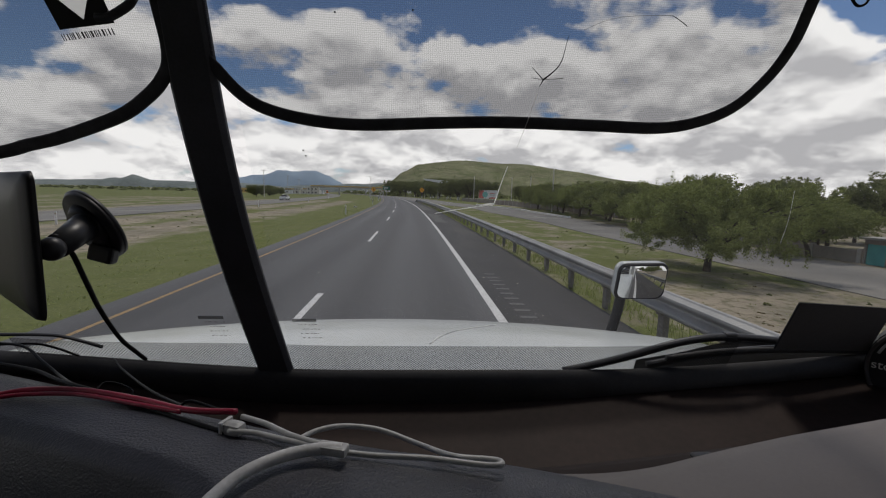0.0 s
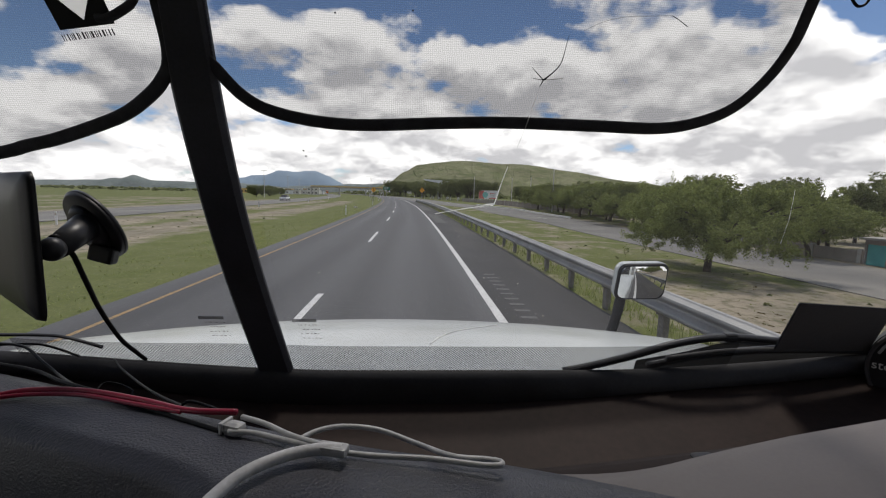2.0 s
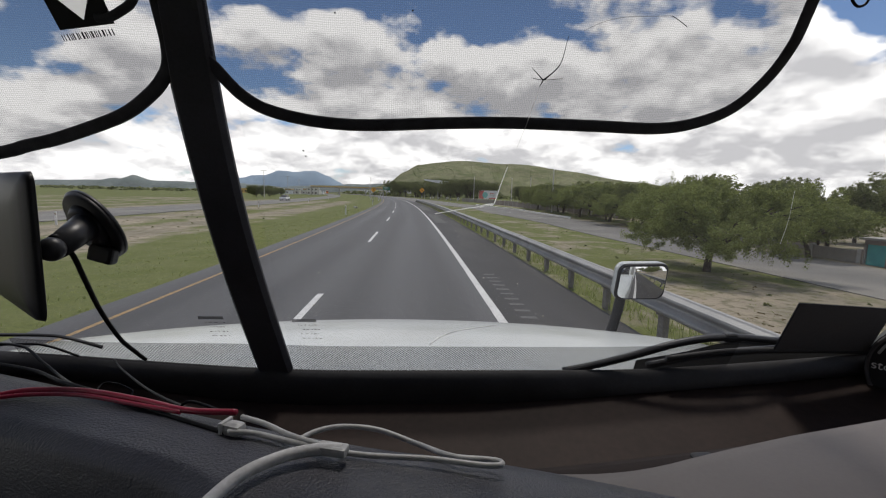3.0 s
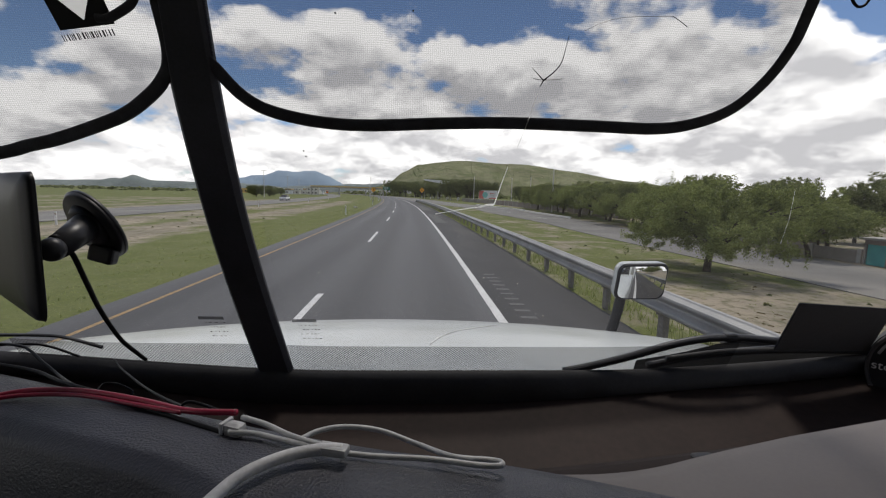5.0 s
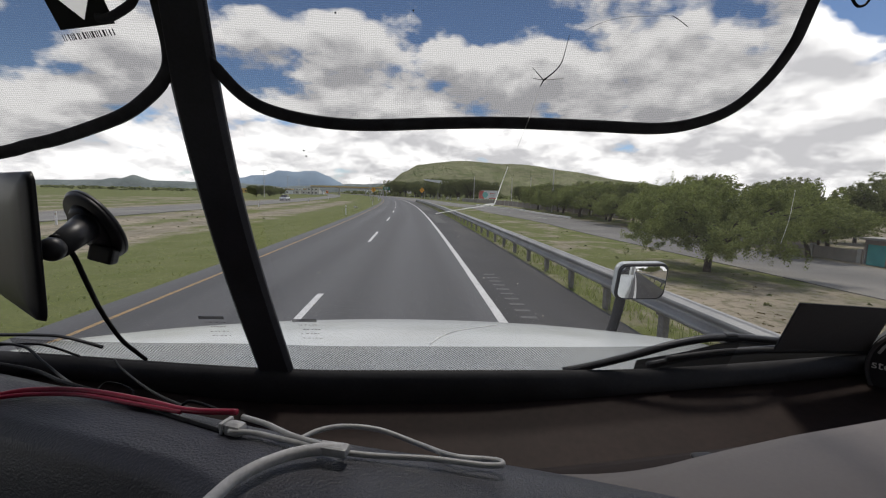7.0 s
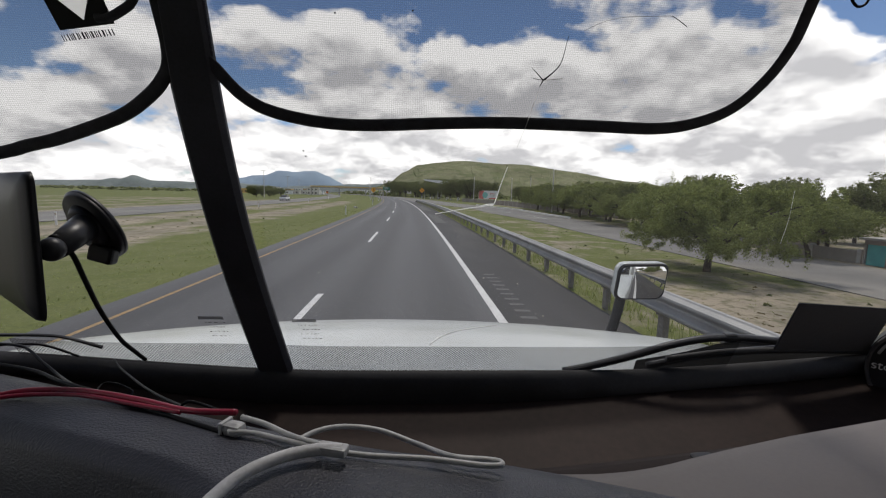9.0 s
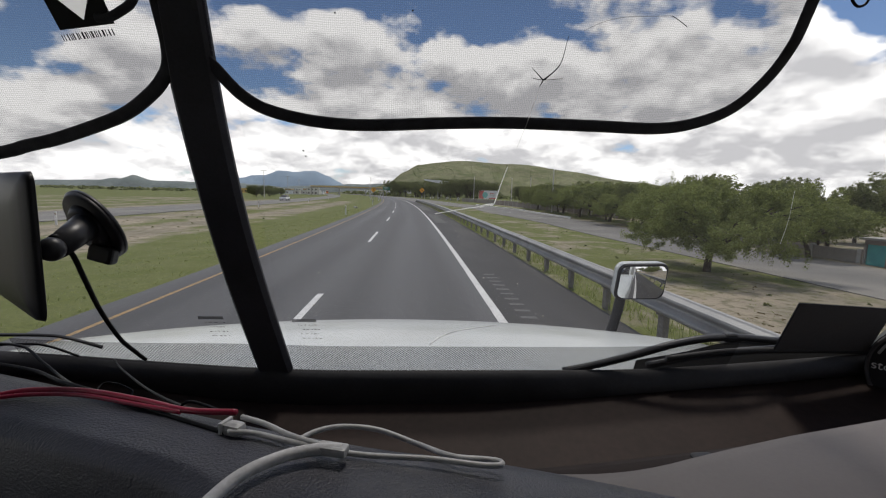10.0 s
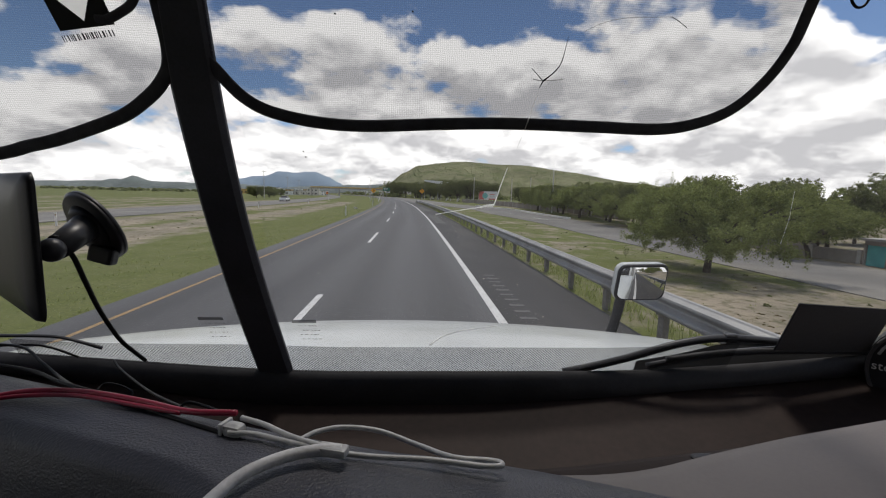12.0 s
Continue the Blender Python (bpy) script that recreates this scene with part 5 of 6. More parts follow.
# ---- trees ----
def tree_meshes(seed, w, h, trunk_h, leaves, leaf, weep=0.35, flat=0.55, low=0.22):
    """Forked trunk with limbs; the crown is heaps of leaf sprays with gaps between, fine sprigs on top and hanging tips below."""
    r = random.Random(seed)
    bm = bmesh.new()
    lean = Vector((r.uniform(-0.25, 0.25), r.uniform(-0.25, 0.25), 0))
    fork = Vector((0, 0, trunk_h)) + lean
    tr = 0.013 * w + 0.05
    tube(bm, spline([(0, 0, -0.3), lean * 0.3 + Vector((0, 0, trunk_h * 0.5)), fork], 7), lambda f: tr * (1.3 - 0.5 * f), 9)
    heaps = []
    limbs = r.randint(7, 9)
    for i in range(limbs):
        a = 2 * math.pi * (i + r.uniform(-0.35, 0.35)) / limbs
        reach = w * 0.5 * r.uniform(0.40, 0.90)
        topz = trunk_h + (h - trunk_h) * r.uniform(low, low + 0.5)
        tip = Vector((math.cos(a) * reach, math.sin(a) * reach, topz))
        mid = fork.lerp(tip, 0.5) + Vector((r.uniform(-0.3, 0.3), r.uniform(-0.3, 0.3), 0.10 * h))
        tube(bm, spline([fork, mid, tip], 8), lambda f: tr * (0.62 - 0.54 * f), 6)
        heaps.append((tip, w * r.uniform(0.11, 0.17)))
        for _ in range(4):
            q = mid.lerp(tip, r.uniform(-0.1, 1.05)) + Vector((r.uniform(-1, 1) * w * 0.14, r.uniform(-1, 1) * w * 0.14, r.uniform(-0.16, 0.26) * h))
            q.z = max(trunk_h * 0.85, min(q.z, h * (0.92 - 0.5 * (math.hypot(q.x, q.y) / w) ** 1.5)))
            tube(bm, spline([mid, mid.lerp(q, 0.6) + Vector((0, 0, 0.1)), q], 5), lambda f: tr * (0.28 - 0.22 * f), 5)
            heaps.append((q, w * r.uniform(0.06, 0.13)))
    for dx, dz in ((0.0, 0.80), (0.12, 0.72), (-0.12, 0.70)):
        heaps.append((Vector((w * dx, w * r.uniform(-0.1, 0.1), h * dz)) + lean, w * r.uniform(0.10, 0.15)))
    wood = bpy.data.meshes.new("trunk")
    bm.to_mesh(wood)
    bm.free()
    wood.materials.append(M["bark"])
    # a spray: middle, half width, half height
    sprays = []
    for c, rad in heaps:
        for _ in range(max(9, int(30 * rad / (0.15 * w)))):
            d = Vector((r.gauss(0, 1), r.gauss(0, 1), r.gauss(0, 1))).normalized() * r.uniform(0.55, 1.08)
            k = rad * r.uniform(0.14, 0.34)
            sprays.append((c + Vector((d.x * rad, d.y * rad, d.z * rad * flat)), k, k * 0.7, 1.0))
        if c.z > h * 0.5:
            for _ in range(4):
                q = c + Vector((r.uniform(-0.8, 0.8) * rad, r.uniform(-0.8, 0.8) * rad, rad * flat * r.uniform(0.6, 1.0)))
                sprays.append((q, 0.014 * w, h * r.uniform(0.03, 0.075), 0.5))
        for _ in range(3):
            q = c + Vector((r.uniform(-1, 1) * rad, r.uniform(-1, 1) * rad, -rad * flat * r.uniform(0.55, 0.95) - 0.012 * h * weep))
            sprays.append((q, 0.020 * w, h * r.uniform(0.03, 0.06) * (0.4 + weep), 0.6))
    weights = [k[1] * math.sqrt(k[1] * k[2]) * k[3] for k in sprays]
    v, f = [], []
    for c, rx, rz, _ in r.choices(sprays, weights, k=leaves):
        d = Vector((r.gauss(0, 1), r.gauss(0, 1), r.gauss(0, 1))).normalized() * (r.random() ** 0.5)
        p = c + Vector((d.x * rx, d.y * rx, d.z * rz))
        p.z = max(p.z, 0.25 + 0.3 * trunk_h * r.random())
        sz = leaf * r.uniform(0.5, 1.25)
        ax = Vector((r.uniform(-1, 1), r.uniform(-1, 1), r.uniform(-0.9, 0.4))).normalized() * sz
        bx = ax.cross(Vector((r.uniform(-1, 1), r.uniform(-1, 1), r.uniform(-1, 1)))).normalized() * sz * r.uniform(0.22, 0.42)
        k = len(v)
        v += [p - ax, p + bx * 0.8, p + ax, p - bx]
        f.append((k, k + 1, k + 2, k + 3))
    crown = bpy.data.meshes.new("crown")
    crown.from_pydata(v, [], f)
    return wood, crown, trunk_h, tr


WIDE = tree_meshes(3, 11.0, 5.0, 1.1, 150000, 0.066, 1.3, 0.8, 0.12)
TALL = tree_meshes(8, 11.5, 8.0, 1.7, 60000, 0.12, 0.6, 0.7)
SMALL = tree_meshes(15, 6.6, 4.2, 1.0, 34000, 0.085, 0.7, 0.7)
FULL = tree_meshes(21, 9.0, 7.6, 1.5, 34000, 0.15, 0.7, 0.9)
for wood, crown, _, _ in (WIDE, TALL, SMALL):
    crown.materials.append(M["leaf"])
FULL[1].materials.append(M["leaf_dark"])


def tree(kind, x, y, scale=1.0, turn=0.0, label="", group="trees beside the road", white=False, sink=0.0, tall=1.0):
    s, l = road_coords(x, y)
    z = level(s, l) if max(abs(x), abs(y)) < 900 else -0.9
    e = thing("tree", label or "green mesquite tree with a dark trunk on sandy ground", "tree", (x, y, z - 0.02 - sink), group)
    e.rotation_euler = (0, 0, turn)
    e.scale = (scale, scale, scale * tall)
    for nm, data in (("trunk", kind[0]), ("crown", kind[1])):
        o = new(nm, data)
        o.parent = e
    if white:
        bm = rod(bmesh.new(), (0, 0, -0.2), (0, 0, 1.0), kind[3] * 1.42, kind[3] * 1.25, 12)
        part("limewash", bm, M["limewash"], e, "white limewashed foot")
    return e


def at(s, l):
    p = road_point(s, l)
    return p.x, p.y


tree(WIDE, 14.5, 20.0, 0.80, 2.6, "spreading green mesquite tree on the sandy verge", tall=1.22)
tree(TALL, *at(1.6, 13.5), 1.0, 1.1, "large dark green mesquite tree beside the barrier")
tree(SMALL, *at(7, 19), 1.1, 2.2)
tree(WIDE, *at(-35, 14), 1.1, 3.0)
tree(SMALL, *at(-48, 26), 1.0, 0.2)
tree(TALL, *at(-138, 24), 1.35, 0.7, "big bushy mesquite tree near the bridge")
tree(WIDE, *at(-128, 31), 1.3, 2.1)
for i, (s, l) in enumerate(((-66, 30), (-74, 37), (-60, 44), (-90, 52), (-104, 62), (-80, 60), (-50, 55), (-118, 55), (-20, 46), (-5, 52), (-30, 62))):
    tree((SMALL, WIDE)[i % 2], *at(s, l), 0.95 + 0.07 * (i % 4), i * 1.3)
# along the side road ahead
rng = random.Random(5)
for s, l, k, sc_ in ((25.6, 25.9, SMALL, 0.95), (31, 33, SMALL, 1.0), (29, 30, SMALL, 0.9), (20, 31.5, FULL, 0.74), (16, 37, FULL, 0.9), (36, 30, SMALL, 1.15), (39, 34, WIDE, 0.9), (43, 28.5, SMALL, 1.3), (47, 31, FULL, 0.7), (51, 28, WIDE, 0.85), (54, 31, FULL, 0.74), (58, 28.5, SMALL, 1.35), (62, 30, FULL, 0.72), (66, 27.5, SMALL, 1.4), (70, 31, FULL, 0.74), (74, 28, WIDE, 0.95), (79, 29, FULL, 0.72), (85, 27, SMALL, 1.35), (91, 30, WIDE, 0.95),
                     (95, 31, FULL, 0.66), (104, 33, FULL, 0.7), (35, 40, FULL, 0.75), (46, 40, FULL, 0.8), (58, 41, FULL, 0.8), (70, 40, FULL, 0.8), (84, 42, FULL, 0.85), (98, 44, FULL, 0.8), (112, 44, FULL, 0.75), (124, 50, FULL, 0.8), (136, 52, FULL, 0.8), (26, 46, FULL, 1.0), (40, 54, FULL, 0.95), (60, 56, FULL, 0.9), (84, 58, FULL, 0.9)):
    tree(k, *at(s, l), sc_, rng.uniform(0, 6), "dense green tree behind the side road", "trees behind the side road")
for s, l in ((166, 29), (172, 38), (180, 27), (188, 33), (196, 25), (206, 29), (214, 35), (222, 26), (236, 24), (250, 28), (262, 23), (204, 40), (228, 38), (246, 36), (278, 26), (296, 24)):
    tree(FULL, *at(s, l), rng.uniform(1.1, 1.35), rng.uniform(0, 6), "round dark green tree with a white limewashed foot", "limewashed trees", True)
for s, l in ((310, 20), (326, 18), (342, 21), (356, 18), (318, 30), (336, 32), (285, 33), (270, 36)):
    tree(FULL, *at(s, l), rng.uniform(1.55, 1.85), rng.uniform(0, 6), "tall dark green tree beside the road", "far trees")
for s, l in ((190, 60), (210, 66), (235, 58), (260, 52), (290, 48), (320, 44), (350, 40), (160, 76), (136, 80), (110, 86), (86, 84), (60, 80), (175, 96), (220, 90), (40, 78), (18, 70)):
    tree(FULL, *at(s, l), rng.uniform(1.0, 1.4), rng.uniform(0, 6), "dense dark green tree in the far row", "far trees")
for s, l in ((170, -52), (178, -55), (187, -51), (196, -56), (205, -53), (214, -57), (228, -60), (240, -56), (255, -62)):
    tree(FULL, *at(s, l), rng.uniform(0.55, 0.75), rng.uniform(0, 6), "low dark green tree beyond the far carriageway", "trees across the median", False, 0.5)


# far woods and scrub, too many to count
def clump_field(name, label, places, material, category):
    r = random.Random(77)
    v, f = [], []
    for x, y, z, w, h in places:
        n = 26
        for _ in range(n):
            d = Vector((r.gauss(0, 1), r.gauss(0, 1), abs(r.gauss(0, 1)))).normalized() * r.uniform(0.55, 1.0)
            p = Vector((x + d.x * w / 2, y + d.y * w / 2, z + d.z * h))
            sz = w * r.uniform(0.13, 0.30)
            a = Vector((r.uniform(-1, 1), r.uniform(-1, 1), r.uniform(-0.5, 0.5))).normalized() * sz
            b = a.cross(Vector((r.uniform(-1, 1), r.uniform(-1, 1), r.uniform(-1, 1)))).normalized() * sz * r.uniform(0.5, 0.9)
            k = len(v)
            v += [p - a, p + b, p + a, p - b]
            f.append((k, k + 1, k + 2, k + 3))
    me = bpy.data.meshes.new(name)
    me.from_pydata(v, [], f)
    me.materials.append(material)
    return tagged(new(name, me), label, category, kind="stuff")


# ---- hill, ranges ----
def ridge(name, label, cx, cy, length, depth, heights, material, turn=0.0, rough=0.05, n=70, base=-2.0):
    """A long hill whose crest follows heights (fractions along its length, metres)."""
    ca, sa = math.cos(turn), math.sin(turn)

    def crest(u):
        for (a, ha), (b, hb) in zip(heights, heights[1:]):
            if u <= b:
                return ha + (hb - ha) * smooth01(a, b, u) * 0.6 + (hb - ha) * 0.4 * (u - a) / (b - a)
        return heights[-1][1]

    def f(u, v):
        x, y = (u - 0.5) * length, (v - 0.5) * depth
        prof = math.sin(math.pi * v) ** 0.8 if 0 < v < 1 else 0
        h = crest(u) * prof * (1 + rough * 3 * noise.fractal(Vector((x / depth * 3, y / depth * 3, 1.7)), 1.0, 2.0, 4))
        return Vector((cx + x * ca - y * sa, cy + x * sa + y * ca, base + h))

    return tagged(obj(name, sheet(f, span(0, 1, n), span(0, 1, 24)), material, True), label, "hill", kind="structure"), f


hill, hill_f = ridge("hill", "long scrub-covered green hill behind the trees", 470, 1400, 1500, 700, [(0.0, 0), (0.08, 10), (0.128, 36), (0.16, 76), (0.19, 100), (0.23, 108), (0.29, 115), (0.39, 109), (0.51, 89), (0.64, 63), (0.70, 54), (0.84, 25), (1.0, 0)], M["hill"], 0.0, 0.02, 130)
ridge("hill_far_right", "low scrub hill beyond the fields", 1500, 900, 900, 420, [(0, 0), (0.25, 40), (0.5, 62), (0.75, 45), (1, 0)], M["hill"], -0.6, 0.06)
ridge("mountain_range", "mountain range on the horizon, coloured pale blue for haze", -1240, 4300, 1250, 700, [(0, 70), (0.12, 128), (0.29, 160), (0.44, 192), (0.61, 197), (0.70, 190), (0.79, 165), (0.88, 106), (0.95, 40), (1, 0)], M["mountain"], 0.0, 0.05)
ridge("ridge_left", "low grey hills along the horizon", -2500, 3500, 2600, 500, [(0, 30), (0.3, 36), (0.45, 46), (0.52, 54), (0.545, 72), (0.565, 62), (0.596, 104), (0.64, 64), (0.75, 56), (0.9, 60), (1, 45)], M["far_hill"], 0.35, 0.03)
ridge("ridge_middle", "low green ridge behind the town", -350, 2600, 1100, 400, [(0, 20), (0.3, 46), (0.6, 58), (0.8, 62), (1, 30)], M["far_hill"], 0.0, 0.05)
rng = random.Random(9)
places = []
for _ in range(6500):
    u, v = rng.uniform(0.03, 0.97), rng.uniform(0.08, 0.56)
    p = hill_f(u, v)
    places.append((p.x, p.y, p.z - 0.3, rng.uniform(1.4, 3.8), rng.uniform(0.6, 1.5)))
clump_field("hill_scrub", "dark green scrub scattered over the hillside", places, M["hill_bush"], "scrub")
places = []
for _ in range(900):
    s, l = rng.uniform(330, 900), rng.choice((rng.uniform(30, 420), rng.uniform(14, 120)))
    p = road_point(s, l)
    places.append((p.x, p.y, -0.9, rng.uniform(5, 10), rng.uniform(3, 6.5)))
for _ in range(500):
    s, l = rng.uniform(20, 330), rng.uniform(95, 380)
    p = road_point(s, l)
    places.append((p.x, p.y, -0.9, rng.uniform(5, 9), rng.uniform(3, 6)))
for _ in range(260):
    s, l = rng.uniform(-220, 20), rng.uniform(70, 300)
    p = road_point(s, l)
    places.append((p.x, p.y, -1.2, rng.uniform(5, 9), rng.uniform(3, 6)))
for _ in range(240):
    s, l = rng.uniform(420, 900), rng.uniform(-520, -70)
    p = road_point(s, l)
    places.append((p.x, p.y, -0.9, rng.uniform(4, 8), rng.uniform(1.5, 3.5)))
clump_field("far_woods", "dark green woods in the distance", places, M["leaf_dark"], "woods")

# grass tufts on the verges
r = random.Random(31)
v, f = [], []
for _ in range(5200):
    if r.random() < 0.72:
        s, l = r.uniform(2, 60), 3.85 + abs(r.gauss(0, 1.3))
    else:
        s, l = r.uniform(2, 60), -5.75 - abs(r.gauss(0, 3.5))
    if l > 3.0 and r.random() < 0.35:
        l = r.uniform(7, 20)
    p = road_point(s, l, level(s, l) - 0.01)
    for _ in range(4):
        h = r.uniform(0.025, 0.08) * (2.8 if 3 < l < 4.7 else 1)
        a = r.uniform(0, 6.28)
        d = Vector((math.cos(a), math.sin(a), 0))
        q = p + Vector((r.gauss(0, 0.06), r.gauss(0, 0.06), 0))
        k = len(v)
        v += [q - d * 0.012, q + d * 0.012, q + Vector((r.gauss(0, 0.04), r.gauss(0, 0.04), h))]
        f.append((k, k + 1, k + 2))
me = bpy.data.meshes.new("grass")
me.from_pydata(v, [], f)
me.materials.append(M["grass"])
tagged(new("grass", me), "green grass tufts along both verges", "grass", kind="stuff")
# dry scrub and stones on the sandy field
places = []
for _ in range(380):
    s, l = rng.uniform(3, 120), rng.choice((rng.uniform(7, 17), rng.uniform(-24, -13)))
    if abs(l - side_road(s)) < 5:
        continue
    w = rng.uniform(0.06, 0.24)
    p = road_point(s, l)
    places.append((p.x, p.y, level(s, l) - 0.02, w, w * 0.45))
clump_field("dry_scrub", "small dry weeds on the sand", places, M["bush"], "weeds")

places = []
for _ in range(500):
    s, l = rng.gauss(10.5, 3.0), rng.gauss(11.5, 2.4)
    if noise.noise(Vector((s * 0.55, l * 0.55, 7.0))) < 0.12:
        continue
    if l < 6 or abs(l - side_road(s)) < 5.5:
        continue
    w = rng.uniform(0.05, 0.17)
    p = road_point(s, l)
    places.append((p.x, p.y, level(s, l) - 0.012, w, w * 0.16))
clump_field("dry_weeds", "low brown dry weeds on the sand", places, M["dry"], "weeds")

# ---- buildings, wall, poster board ----
def block_house(name, label, s, l, w, d, h, wall, turn=0.0, doors=(), windows=(), roof=None, group=""):
    """doors and windows: (x along the front, width, sill, height, material)."""
    x, y = at(s, l)
    e = thing(name, label, "house", (x, y, level(s, l) - 0.05), group)
    e.rotation_euler = (0, 0, turn)
    # front faces -x, towards the road; openings go through it
    t = 0.2
    bm = bmesh.new()
    cuts = sorted([(a - b / 2, a + b / 2, c, c + q) for a, b, c, q, _ in (*doors, *windows)])
    pos = -w / 2
    for a0, a1, z0, z1 in cuts:
        if a0 > pos:
            box(bm, (0, (pos + a0) / 2, h / 2), (t, a0 - pos, h))
        if z0 > 0.02:
            box(bm, (0, (a0 + a1) / 2, z0 / 2), (t, a1 - a0, z0))
        box(bm, (0, (a0 + a1) / 2, (z1 + h) / 2), (t, a1 - a0, h - z1))
        pos = a1
    box(bm, (0, (pos + w / 2) / 2, h / 2), (t, w / 2 - pos, h))
    for q in (-1, 1):
        box(bm, (d / 2, q * (w / 2 - t / 2), h / 2), (d - t, t, h))
    box(bm, (d - t / 2, 0, h / 2), (t, w - 2 * t, h))
    part("wall", bm, wall, e)
    part("roof", box(bmesh.new(), (d / 2, 0, h + 0.07), (d + 0.5, w + 0.5, 0.14), None, 0.02), roof or M["concrete"], e, "flat roof slab")
    for a, b, c, q, m_ in doors:
        part("door", box(bmesh.new(), (0.04, a, c + q / 2), (0.05, b, q)), m_, e, "painted door")
    for a, b, c, q, m_ in windows:
        wd = part("window", box(bmesh.new(), (0.05, a, c + q / 2), (0.03, b, q)), m_, e, "dark window")
        fr = bmesh.new()
        for dy in (-b / 2 + 0.03, 0, b / 2 - 0.03):
            box(fr, (0.02, a + dy, c + q / 2), (0.05, 0.05, q))
        part("frame", fr, M["white_plate"], wd)
    return e


block_house("roadside_stall", "low grey roadside stall with teal and white doors under trees", 18.7, 26.6, 8.4, 3.0, 1.5, M["block"], road_turn(18.7), [(3.55, 1.1, 0, 1.25, M["teal"]), (2.2, 1.2, 0, 1.2, M["plaster"]), (0.6, 1.3, 0, 1.2, M["teal"])])
block_house("red_stall", "low red-walled stall beside the side road", 12.0, 26.6, 4.2, 3.0, 1.5, M["brick_red"], road_turn(13.5), [(-0.5, 0.9, 0, 1.3, M["dark_opening"])], [(1.1, 0.7, 0.6, 0.5, M["dark_opening"])])


def long_wall(name, label, s0, s1, loff, h, material, step=3.0):
    e = thing(name, label, "wall", road_point((s0 + s1) / 2, side_road((s0 + s1) / 2) + loff, -0.3))
    n = int((s1 - s0) / step)
    for i in range(n):
        a, b = s0 + i * step, s0 + (i + 1) * step
        p, q = road_point(a, side_road(a) + loff), road_point(b, side_road(b) + loff)
        z = min(level(a, side_road(a) + loff), level(b, side_road(b) + loff)) - 0.15
        d = q - p
        ang = math.atan2(d.y, d.x)
        bm = box(bmesh.new(), (p + q) / 2 - e.location + Vector((0, 0, z + h / 2 + 0.05 - 0.0)), (d.length - 0.02, 0.18, h), Matrix.Rotation(ang, 3, "Z"))
        part("panel", bm, material, e)
        bm = box(bmesh.new(), p - e.location + Vector((0, 0, z + h / 2 + 0.1)), (0.24, 0.26, h + 0.12), Matrix.Rotation(ang, 3, "Z"))
        part("pier", bm, M["concrete"], e)
    return e


long_wall("boundary_wall", "long low grey block wall behind the side road", 62, 158, 14.0, 1.25, M["block"])
long_wall("field_wall", "low brown rubble wall under the trees", 23.2, 47.2, 5.4, 0.85, M["block"])
kl = tagged(obj("side_kerb", ribbon(lambda s: side_road(s) + 4.55, lambda s: side_road(s) + 4.8, 62, 100, 0.26, step=2, thick=0.4, follow=True), M["limewash"]), "white painted kerb along the side road", "kerb", kind="structure")

bx, by = at(164, 36)
bb = thing("billboard", "wide billboard with a coral, mint and white poster above a wall", "billboard", (bx, by, level(164, 36)))
bb.rotation_euler = (0, 0, 0.08)
bb.scale = (0.75, 0.75, 0.75)
part("board", box(bmesh.new(), (0, 0.1, 3.6), (10.0, 0.12, 4.4), None, 0.02), M["poster"], bb, "white poster")
part("coral_field", box(bmesh.new(), (-3.6, 0.03, 3.6), (2.6, 0.02, 4.2)), M["pink"], bb, "coral poster area")
bm = bmesh.new()
bmesh.ops.create_cone(bm, cap_ends=True, segments=24, radius1=1.5, radius2=1.5, depth=0.02, matrix=Matrix.Translation((-1.6, 0.01, 3.5)) @ Matrix.Rotation(radians(90), 4, "X"))
part("mint_shape", bm, M["mint"], bb, "mint poster shape")
part("coral_band", box(bmesh.new(), (2.6, 0.03, 1.8), (4.2, 0.02, 0.6)), M["pink"], bb, "coral band")
for k, (x0, z0, w0, h0) in enumerate(((2.2, 4.2, 2.6, 0.35), (2.4, 3.5, 3.0, 0.22), (2.4, 3.0, 2.6, 0.22))):
    part("print_bar", box(bmesh.new(), (x0, 0.03, z0), (w0, 0.02, h0)), (M["pink"], M["roof"], M["roof"])[k], bb)
for x0 in (-4, 0, 4):
    part("leg", box(bmesh.new(), (x0, 0.25, 1.3), (0.2, 0.2, 3.2)), M["steel"], bb)


# ---- poles ----
def power_pole(s, l, h, arms=1, lamp=False, label="tall pale concrete power pole with a crossarm"):
    e = thing("power_pole" if not lamp else "lamp_post", label, "pole", road_point(s, l, level(s, l)), "poles beside the road")
    part("shaft", rod(bmesh.new(), (0, 0, -0.4), (0, 0, h), 0.13, 0.08, 12), M["pole"], e)
    for k in range(arms):
        z = h - 0.3 - 0.8 * k
        part("crossarm", box(bmesh.new(), (0, 0, z), (2.0, 0.10, 0.12)), M["wood"], e, "wooden crossarm")
        for dx in (-0.9, -0.35, 0.35, 0.9):
            part("insulator", rod(bmesh.new(), (dx, 0, z + 0.05), (dx, 0, z + 0.28), 0.05, 0.03, 8), M["white_plate"], e)
    if lamp:
        part("arm", tube(bmesh.new(), spline([(0, 0, h), (-0.6, 0, h + 0.25), (-1.5, 0, h + 0.3)], 8), 0.04, 6), M["steel"], e)
        part("lamp_head", box(bmesh.new(), (-1.7, 0, h + 0.28), (0.6, 0.22, 0.12), None, 0.03), M["rim"], e)
    return e


